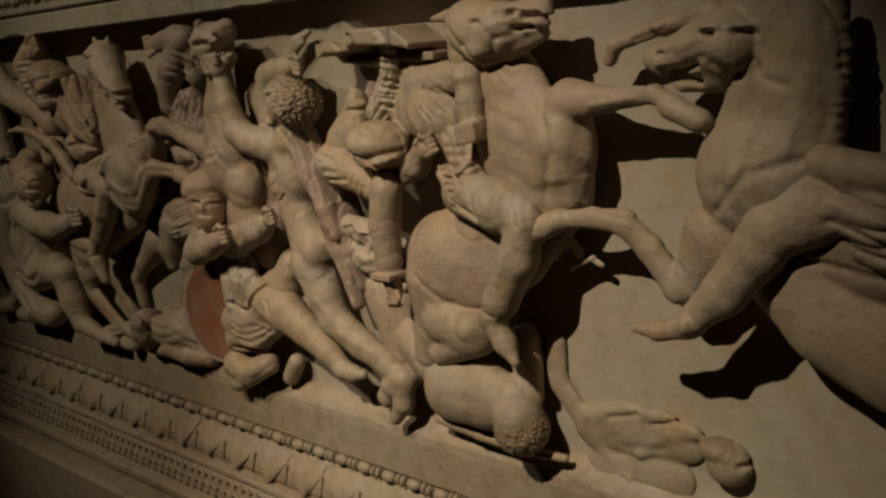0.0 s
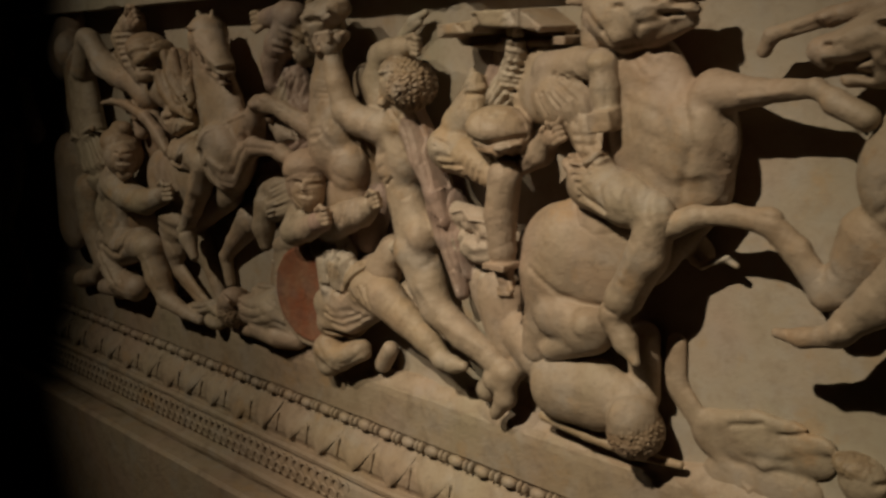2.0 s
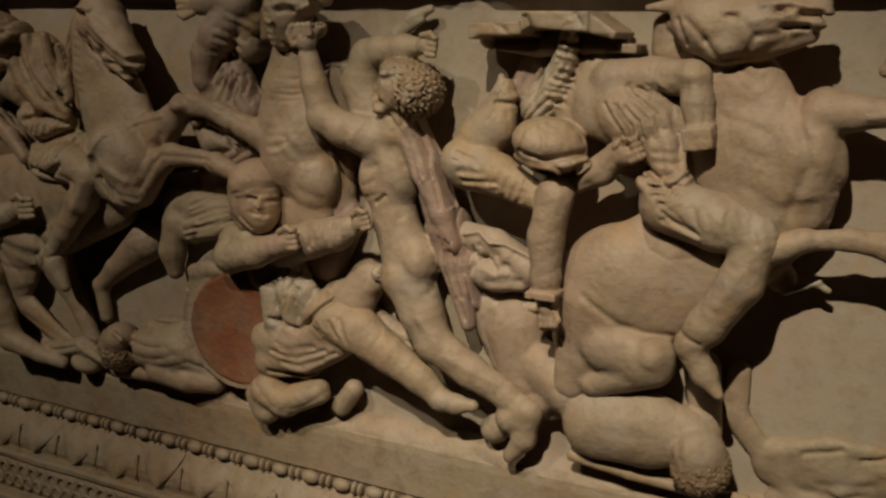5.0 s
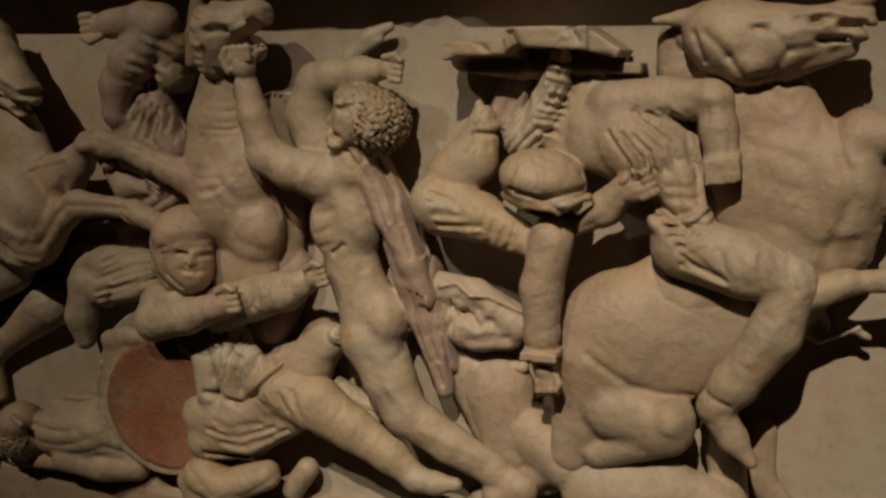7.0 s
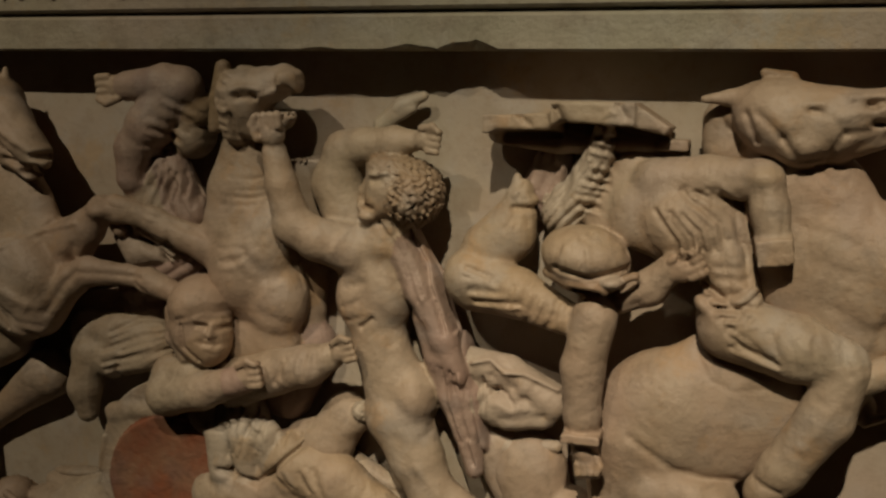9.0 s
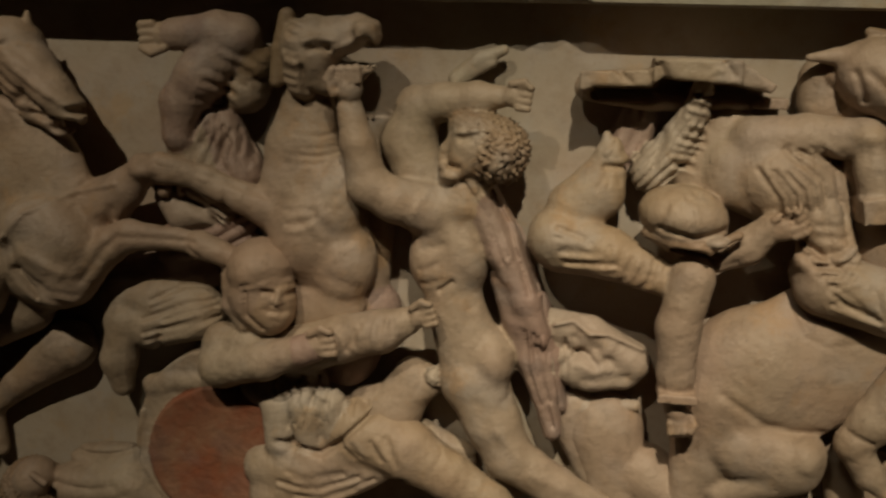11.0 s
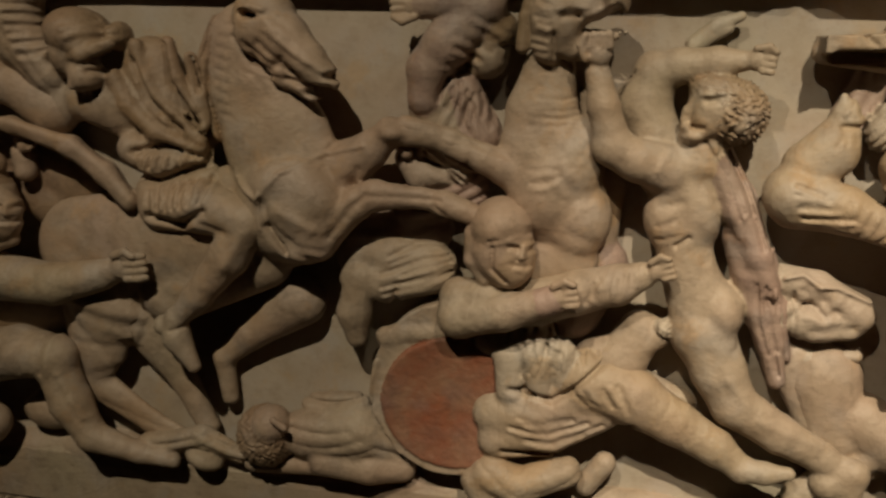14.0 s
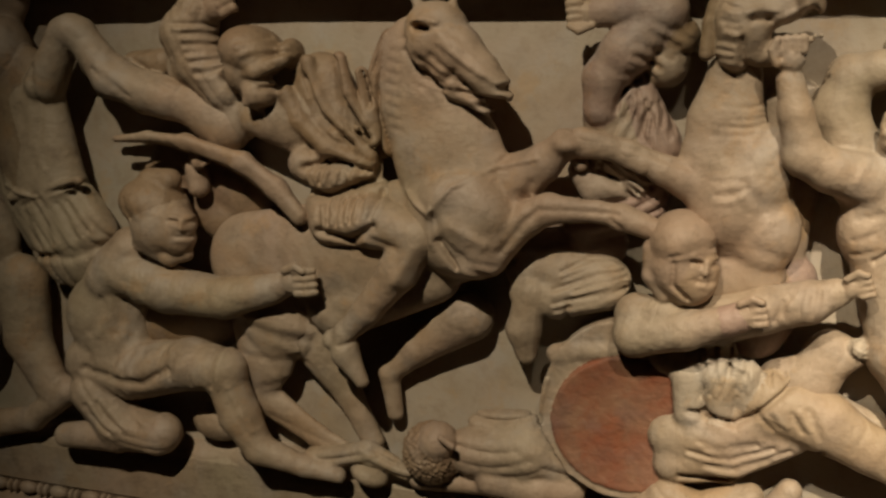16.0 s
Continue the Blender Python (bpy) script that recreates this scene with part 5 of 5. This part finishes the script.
c.limb((.451, -.058, 1.494, .030), (.465, -.058, 1.466, .029), (.451, -.058, 1.437, .023), tag=6, pleat=0.002, wave=0.02)
c.limb((.438, -.082, 1.449, .012), (.457, -.082, 1.435, .013), (.480, -.082, 1.458, .012), pleat=0.003, wave=0.014, tag=6)
c.folds([(.432, -.110, 1.469), (.463, -.110, 1.452)], [(.458, -.110, 1.427), (.486, -.110, 1.441)], 5, .003, 0.007)
c.folds([(.444, -.110, 1.487), (.476, -.110, 1.486)], [(.442, -.110, 1.451), (.486, -.110, 1.453)], 4, .004, 0.003)
c.limb((.465, -.072, 1.424, .036), (.532, -.084, 1.409, .035), (.578, -.088, 1.397, .026), pleat=0.0008, wave=0.05, tag=6, flat=0.9)
c.limb((.579, -.088, 1.388, .026), (.565, -.088, 1.339, .028), (.527, -.084, 1.277, .025), (.509, -.084, 1.252, .020))
c.limb((.508, -.084, 1.247, .019), (.529, -.084, 1.214, .016), (.549, -.090, 1.192, .007))
c.folds([(.458, -.110, 1.434), (.499, -.110, 1.406)], [(.459, -.110, 1.409), (.540, -.110, 1.385)], 4, .003, 0.005)
c.folds([(.498, -.110, 1.436), (.517, -.110, 1.395)], [(.566, -.110, 1.429), (.579, -.110, 1.388)], 4, .003, 0.0025)
c.line((.544, -.110, 1.312, .007), (.570, -.110, 1.357, .006), deep=-0.002)
c.line((.500, -.110, 1.266, .002), (.524, -.110, 1.257, .002), deep=0.003)
c.limb((.139, -.030, 1.356, .030), (.158, -.030, 1.307, .027), (.173, -.030, 1.249, .019), tag=1, pleat=0.003, wave=0.014)
c.limb((.200, -.018, 1.233, .033), (.245, -.018, 1.171, .040), (.298, -.018, 1.118, .034), flat=0.55)
c.line((.232, -.050, 1.254, .006), (.276, -.050, 1.223, .006), (.291, -.050, 1.174, .006), deep=0.003)
c.limb((.217, -.024, 1.241, .013), (.272, -.024, 1.250, .008), tag=5, soft=0.005)
c.place("falling_rider_statue", "falling marble rider in trousers slumped over his horse")

c = Carving()
c.slab((.188, -.046, 1.633), (.266, -.046, 1.638), .010, .040, soft=0.006)
c.slab((.265, -.050, 1.647), (.356, -.050, 1.647), .013, .044, soft=0.006)
c.slab((.353, -.048, 1.647), (.387, -.048, 1.625), .011, .040, soft=0.006)
c.slab((.374, -.034, 1.615), (.410, -.034, 1.615), .006, .026, soft=0.006)
c.limb((.195, -.030, 1.625, .015), (.265, -.030, 1.618, .017), soft=0.006)
c.limb((.271, -.030, 1.622, .020), (.358, -.030, 1.618, .019), soft=0.006)
c.line((.205, -.070, 1.620, .006), (.266, -.070, 1.620, .006), deep=0.026)
c.line((.279, -.070, 1.627, .008), (.318, -.070, 1.625, .008), deep=0.03)
c.line((.331, -.070, 1.625, .007), (.378, -.070, 1.622, .006), deep=0.028)
c.line((.229, -.090, 1.644, .004), (.241, -.090, 1.634, .004), deep=0.004)
c.line((.338, -.090, 1.657, .004), (.347, -.090, 1.644, .004), deep=0.004)
c.line((.272, -.090, 1.652, .005), (.280, -.090, 1.633, .005), deep=0.006)
c.hand((.329, -.088, 1.638), 20, .010)
c.place("shield", "broken marble shield edge held up by a hand", "shield", "carved shields of the battle frieze")

c = Carving()
c.ball((.865, -.066, 1.607), (.041, .044, .038), -0)
c.limb((.868, -.066, 1.615, .037), (.833, -.076, 1.604, .029), (.800, -.082, 1.595, .021), (.785, -.086, 1.597, .015), flat=0.92)
c.limb((.850, -.064, 1.579, .026), (.813, -.074, 1.566, .010))
c.cut((.799, -.100, 1.577, .004), (.838, -.100, 1.570, .005))
c.cut((.796, -.110, 1.602, .003), (.801, -.110, 1.603, .003))
c.cut((.858, -.100, 1.622, .004), (.864, -.100, 1.621, .004))
c.line((.850, -.100, 1.629, .004), (.873, -.100, 1.628, .004), deep=-0.004)
c.line((.822, -.100, 1.606, .006), (.853, -.100, 1.618, .005), deep=-0.003)
c.line((.832, -.100, 1.593, .005), (.856, -.100, 1.597, .005), deep=0.003)
c.line((.863, -.100, 1.590, .006), (.888, -.100, 1.571, .007), (.915, -.100, 1.588, .006), (.920, -.100, 1.617, .006), deep=0.004)
c.limb((.901, -.066, 1.643, .036), (.929, -.060, 1.603, .055), (.926, -.060, 1.549, .064), (.914, -.062, 1.489, .077), flat=0.44)
c.limb((.974, -.044, 1.645, .013), (.977, -.044, 1.576, .014), (.962, -.044, 1.511, .018))
c.ball((.899, -.066, 1.464), (.075, .044, .075), 0)
c.limb((.904, -.056, 1.469, .075), (.955, -.056, 1.421, .073), (1.026, -.056, 1.402, .076), flat=0.45)
c.limb((.928, -.052, 1.360, .060), (.978, -.052, 1.308, .061), (1.050, -.052, 1.269, .062), flat=0.54)
c.limb((.844, -.062, 1.388, .043), (.809, -.064, 1.330, .023), (.792, -.064, 1.320, .018), (.758, -.070, 1.369, .017), (.726, -.074, 1.399, .017), (.682, -.076, 1.403, .013), (.625, -.078, 1.396, .012), flat=0.78)
c.limb((.631, -.080, 1.397, .015), (.589, -.084, 1.378, .018))
c.line((.700, -.090, 1.411, .003), (.764, -.090, 1.401, .003), (.808, -.090, 1.350, .004), deep=0.002)
c.limb((.842, -.060, 1.644, .013), (.785, -.060, 1.633, .010), (.711, -.054, 1.614, .009), (.700, -.050, 1.597, .009), soft=0.0056)
c.ball((.782, -.064, 1.631), (.012, .018, .009), 0)
c.line((.744, -.080, 1.619, .003), (.789, -.080, 1.629, .003), deep=0.002)
c.line((.919, -.100, 1.530, .010), (.903, -.100, 1.475, .010), deep=0.0025)
c.line((.950, -.100, 1.582, .026), (.953, -.100, 1.536, .026), deep=-0.003)
c.line((.872, -.100, 1.456, .010), (.898, -.100, 1.413, .010), (.949, -.100, 1.401, .008), deep=0.003)
c.line((.899, -.100, 1.469, .021), (.931, -.100, 1.458, .020), deep=-0.003)
c.line((.930, -.100, 1.377, .006), (.979, -.100, 1.374, .006), (1.047, -.100, 1.363, .006), deep=0.007)
c.limb((1.026, -.030, 1.219, .019), (.957, -.030, 1.246, .013))
c.folds([(.982, -.080, 1.654), (1.012, -.080, 1.649)], [(.981, -.080, 1.476), (1.005, -.080, 1.474)], 15, .003, 0.0022)
c.limb((.978, -.052, 1.657, .007), (.985, -.052, 1.600, .008), (.984, -.052, 1.542, .008), (.976, -.052, 1.478, .008), tag=3, soft=0.004)
c.line((.871, -.100, 1.634, .005), (.833, -.100, 1.619, .006), (.800, -.100, 1.606, .005), deep=-0.004)
c.line((.890, -.100, 1.621, .004), (.906, -.100, 1.617, .004), deep=0.006)
c.line((.881, -.100, 1.627, .004), (.903, -.100, 1.627, .004), deep=-0.004)
c.cut((.797, -.110, 1.584, .004), (.823, -.110, 1.584, .005), (.841, -.110, 1.589, .004))
c.ball((.797, -.096, 1.588), (.003, .006, .004), 0, tag=5, soft=0.001)
c.ball((.806, -.096, 1.588), (.003, .006, .004), 0, tag=5, soft=0.001)
c.ball((.814, -.096, 1.587), (.003, .006, .004), 0, tag=5, soft=0.001)
c.line((.902, -.100, 1.591, .004), (.914, -.100, 1.570, .005), (.938, -.100, 1.563, .005), deep=0.005)
c.line((.929, -.100, 1.652, .007), (.960, -.100, 1.576, .008), (.943, -.100, 1.496, .008), deep=-0.003)
c.line((.970, -.100, 1.626, .007), (.980, -.100, 1.559, .008), (.973, -.100, 1.502, .007), deep=0.003)
c.line((.862, -.100, 1.426, .006), (.904, -.100, 1.471, .007), (.978, -.100, 1.491, .006), deep=0.004)
c.line((.891, -.100, 1.471, .009), (.883, -.100, 1.440, .009), deep=-0.003)
c.place("horse_statue", "large marble war horse with cropped mane rearing over the fallen")

c = Carving()
c.limb((.976, -.080, 1.481, .020), (1.002, -.084, 1.476, .020), (1.047, -.086, 1.471, .022))
c.limb((.966, -.082, 1.430, .039), (.926, -.088, 1.411, .034), (.907, -.092, 1.383, .031), (.866, -.092, 1.330, .026), (.830, -.090, 1.298, .019), flat=0.86)
c.ball((.824, -.090, 1.287), (.017, .024, .015), 0)
c.limb((.818, -.092, 1.283, .015), (.781, -.094, 1.273, .011), (.749, -.094, 1.273, .006))
c.ball((.826, -.106, 1.293), (.006, .010, .006), 0)
c.line((.889, -.110, 1.370, .009), (.854, -.110, 1.320, .008), deep=-0.0015)
c.limb((1.001, -.080, 1.434, .028), (1.040, -.080, 1.425, .034), pleat=0.003, wave=0.02, tag=6, flat=1.00)
c.limb((1.022, -.076, 1.394, .020), (1.045, -.076, 1.390, .023), pleat=0.003, tag=6)
c.line((.991, -.100, 1.426, .005), (1.046, -.100, 1.407, .004), deep=0.005)
c.place("rider_statue", "bare marble leg and tunic of a rider on a war horse")

c = Carving()
c.limb((.381, -.046, 1.104, .051), (.454, -.050, 1.111, .053), (.498, -.050, 1.111, .042), flat=0.65)
c.ball((.419, -.048, 1.112), (.055, .035, .043), -20)
c.ball((.529, -.060, 1.077), (.039, .042, .038), -0, tag=3, curl=0.0024)
c.ball((.526, -.066, 1.100), (.034, .040, .033), 0)
c.limb((.333, -.030, 1.137, .036), (.289, -.020, 1.165, .037), flat=0.93)
c.limb((.345, -.040, 1.047, .009), (.429, -.042, 1.039, .009), (.517, -.042, 1.034, .008), (.585, -.036, 1.036, .006), tag=4, soft=0.003)
c.limb((.260, -.020, 1.141, .037), (.239, -.016, 1.215, .047), flat=0.73)
c.limb((.528, -.034, 1.120, .020), (.513, -.020, 1.200, .025))
c.limb((.219, -.030, 1.057, .021), (.320, -.030, 1.135, .018))
c.line((.493, -.080, 1.137, .007), (.511, -.080, 1.098, .007), deep=0.002)
c.line((.413, -.080, 1.113, .010), (.469, -.080, 1.111, .010), deep=0.0015)
c.line((.404, -.080, 1.142, .010), (.450, -.080, 1.148, .010), deep=0.0015)
c.place("fallen_man_statue", "dead marble man lying head down on a shield")

c = Carving()
c.limb((.559, -.006, 1.199, .015), (.557, -.006, 1.140, .018), (.606, -.006, 1.082, .016), (.658, -.006, 1.022, .012), flat=0.55)
c.hand((.667, -.010, 1.018), -40, .010)
c.limb((.617, -.002, 1.082, .035), (.692, -.002, 1.090, .038), (.761, -.002, 1.089, .030), flat=0.4)
c.limb((.613, -.008, 1.097, .014), (.680, -.008, 1.118, .014), (.733, -.008, 1.119, .011), (.778, -.008, 1.111, .009), flat=0.7)
c.limb((.779, -.010, 1.109, .009), (.741, -.010, 1.099, .010), (.696, -.010, 1.065, .012), flat=0.7)
c.ball((.825, -.008, 1.078), (.031, .024, .030), 0)
c.ball((.816, -.010, 1.095), (.029, .024, .016), -10, tag=3, curl=0.0015, wave=0.014)
c.limb((.632, -.002, 1.021, .032), (.741, -.002, 1.032, .033), flat=0.4)
c.line((.650, -.030, 1.106, .005), (.694, -.030, 1.119, .005), deep=0.006)
c.line((.720, -.030, 1.110, .004), (.771, -.030, 1.126, .004), (.796, -.030, 1.114, .004), deep=0.006)
c.line((.847, -.030, 1.084, .004), (.856, -.030, 1.085, .004), deep=0.006)
c.line((.673, -.030, 1.067, .007), (.735, -.030, 1.078, .007), deep=0.004)
c.place("fallen_man_statue", "fallen marble man with folded arms lying on the ground")

c = Carving()
c.limb((-1.691, -.040, 1.535, .085), (-1.713, -.044, 1.320, .101), (-1.909, -.044, 1.092, .100), pleat=0.002, tag=6, flat=0.34)
c.ball((-1.609, -.050, 1.631), (.057, .036, .070), 0)
c.limb((-1.611, -.060, 1.489, .048), (-1.444, -.064, 1.416, .037), (-1.493, -.060, 1.538, .031), flat=0.71)
c.limb((-1.921, -.040, 1.090, .093), (-1.722, -.044, .973, .062), (-1.871, -.044, .803, .050), flat=0.37)
c.limb((-2.098, -.030, 1.349, .165), (-2.380, -.030, .935, .160), flat=0.21)
c.place("fallen_rider_statue", "marble man striding at the dim end of the frieze")


# ---- ornament of the mouldings, piece by piece ----
def piece_mesh(name, bm, mat):
    for f in bm.faces:
        f.smooth = True
    mesh = bpy.data.meshes.new(name)
    bmesh.ops.recalc_face_normals(bm, faces=bm.faces)
    bm.to_mesh(mesh)
    bm.free()
    mesh.materials.append(mat)
    return mesh


def ball_mesh(name, rx, ry, rz, mat, u=8, v=6):
    bm = bmesh.new()
    bmesh.ops.create_uvsphere(bm, u_segments=u, v_segments=v, radius=1.0, matrix=Matrix.Diagonal((rx, ry, rz, 1)) @ pose(0, 0, 0, 0, 90, 0))
    return piece_mesh(name, bm, mat)


def leaf_mesh(name, wide, high, mat):
    """A heart-shaped leaf on the swelling of the moulding, its middle rib sunk."""
    bm = bmesh.new()
    rows = []
    for i in range(7):
        t = i / 6
        half = wide * (0.5 - 0.44 * t**1.8)
        y = -0.027 - 0.033 * math.sin(min(1, t * 1.15) * math.pi / 2)
        rows.append([bm.verts.new((half * s, y - lift, -high * t)) for s, lift in ((-1, -0.002), (-0.8, 0.002), (-0.35, 0.0022), (0, -0.0012), (0.35, 0.0022), (0.8, 0.002), (1, -0.002))])
    for a, b in zip(rows, rows[1:]):
        for j in range(6):
            bm.faces.new((a[j], a[j + 1], b[j + 1], b[j]))
    return piece_mesh(name, bm, mat)


def ring_mesh(name, r, thick, mat):
    bm = bmesh.new()
    n, m = 10, 4
    ring = [[bm.verts.new(((r + thick * math.cos(2 * math.pi * j / m)) * math.cos(2 * math.pi * i / n), thick * math.sin(2 * math.pi * j / m), (r + thick * math.cos(2 * math.pi * j / m)) * math.sin(2 * math.pi * i / n))) for j in range(m)] for i in range(n)]
    for i in range(n):
        for j in range(m):
            bm.faces.new((ring[i][j], ring[(i + 1) % n][j], ring[(i + 1) % n][(j + 1) % m], ring[i][(j + 1) % m]))
    return piece_mesh(name, bm, mat)


def run(name, mesh, parent, x0, x1, step, y, z, rx=0.0, jitter=0.0006):
    for i in range(int((x1 - x0) / step)):
        ob = link(name, mesh, parent)
        k = 1 + random.uniform(-0.08, 0.08)
        ob.matrix_basis = pose(x0 + step * i + random.uniform(-1, 1) * jitter, y + random.uniform(-1, 1) * jitter, z + random.uniform(-1, 1) * jitter, rx, random.uniform(-4, 4), random.uniform(-3, 3)) @ Matrix.Diagonal((k, 1, k, 1))


A, B = -2.1, 1.3
run("bead", ball_mesh("bead", 0.0165, 0.011, 0.0115, BASE), base, A, B, 0.062, -0.028, 0.902)
reel = ball_mesh("reel", 0.0045, 0.011, 0.0115, BASE)
run("reel", reel, base, A + 0.025, B, 0.062, -0.027, 0.902)
run("reel", reel, base, A + 0.037, B, 0.062, -0.027, 0.902)
run("leaf", leaf_mesh("leaf", 0.098, 0.064, BASE), base, A + 0.02, B, 0.103, 0.0, 0.884)
dart = ball_mesh("dart", 0.0035, 0.0025, 0.024, BASE)
run("dart", dart, base, A + 0.02 + 0.0515, B, 0.103, -0.054, 0.848, -14)
ring = ring_mesh("braid_ring", 0.0115, 0.0036, BASE)
run("braid_ring", ring, base, A, -0.1, 0.0262, -0.0715, 0.782, 8)
run("braid_ring", ring, base, A + 0.0131, -0.1, 0.0262, -0.0745, 0.759, 0)
egg = ball_mesh("egg", 0.0155, 0.012, 0.024, CORNICE)
run("egg", egg, cornice, -1.2, 1.2, 0.051, -0.07, 1.802, -20)
tongue = ball_mesh("tongue", 0.004, 0.009, 0.022, CORNICE)
run("tongue", tongue, cornice, -1.2 + 0.0255, 1.2, 0.051, -0.071, 1.8, -20)
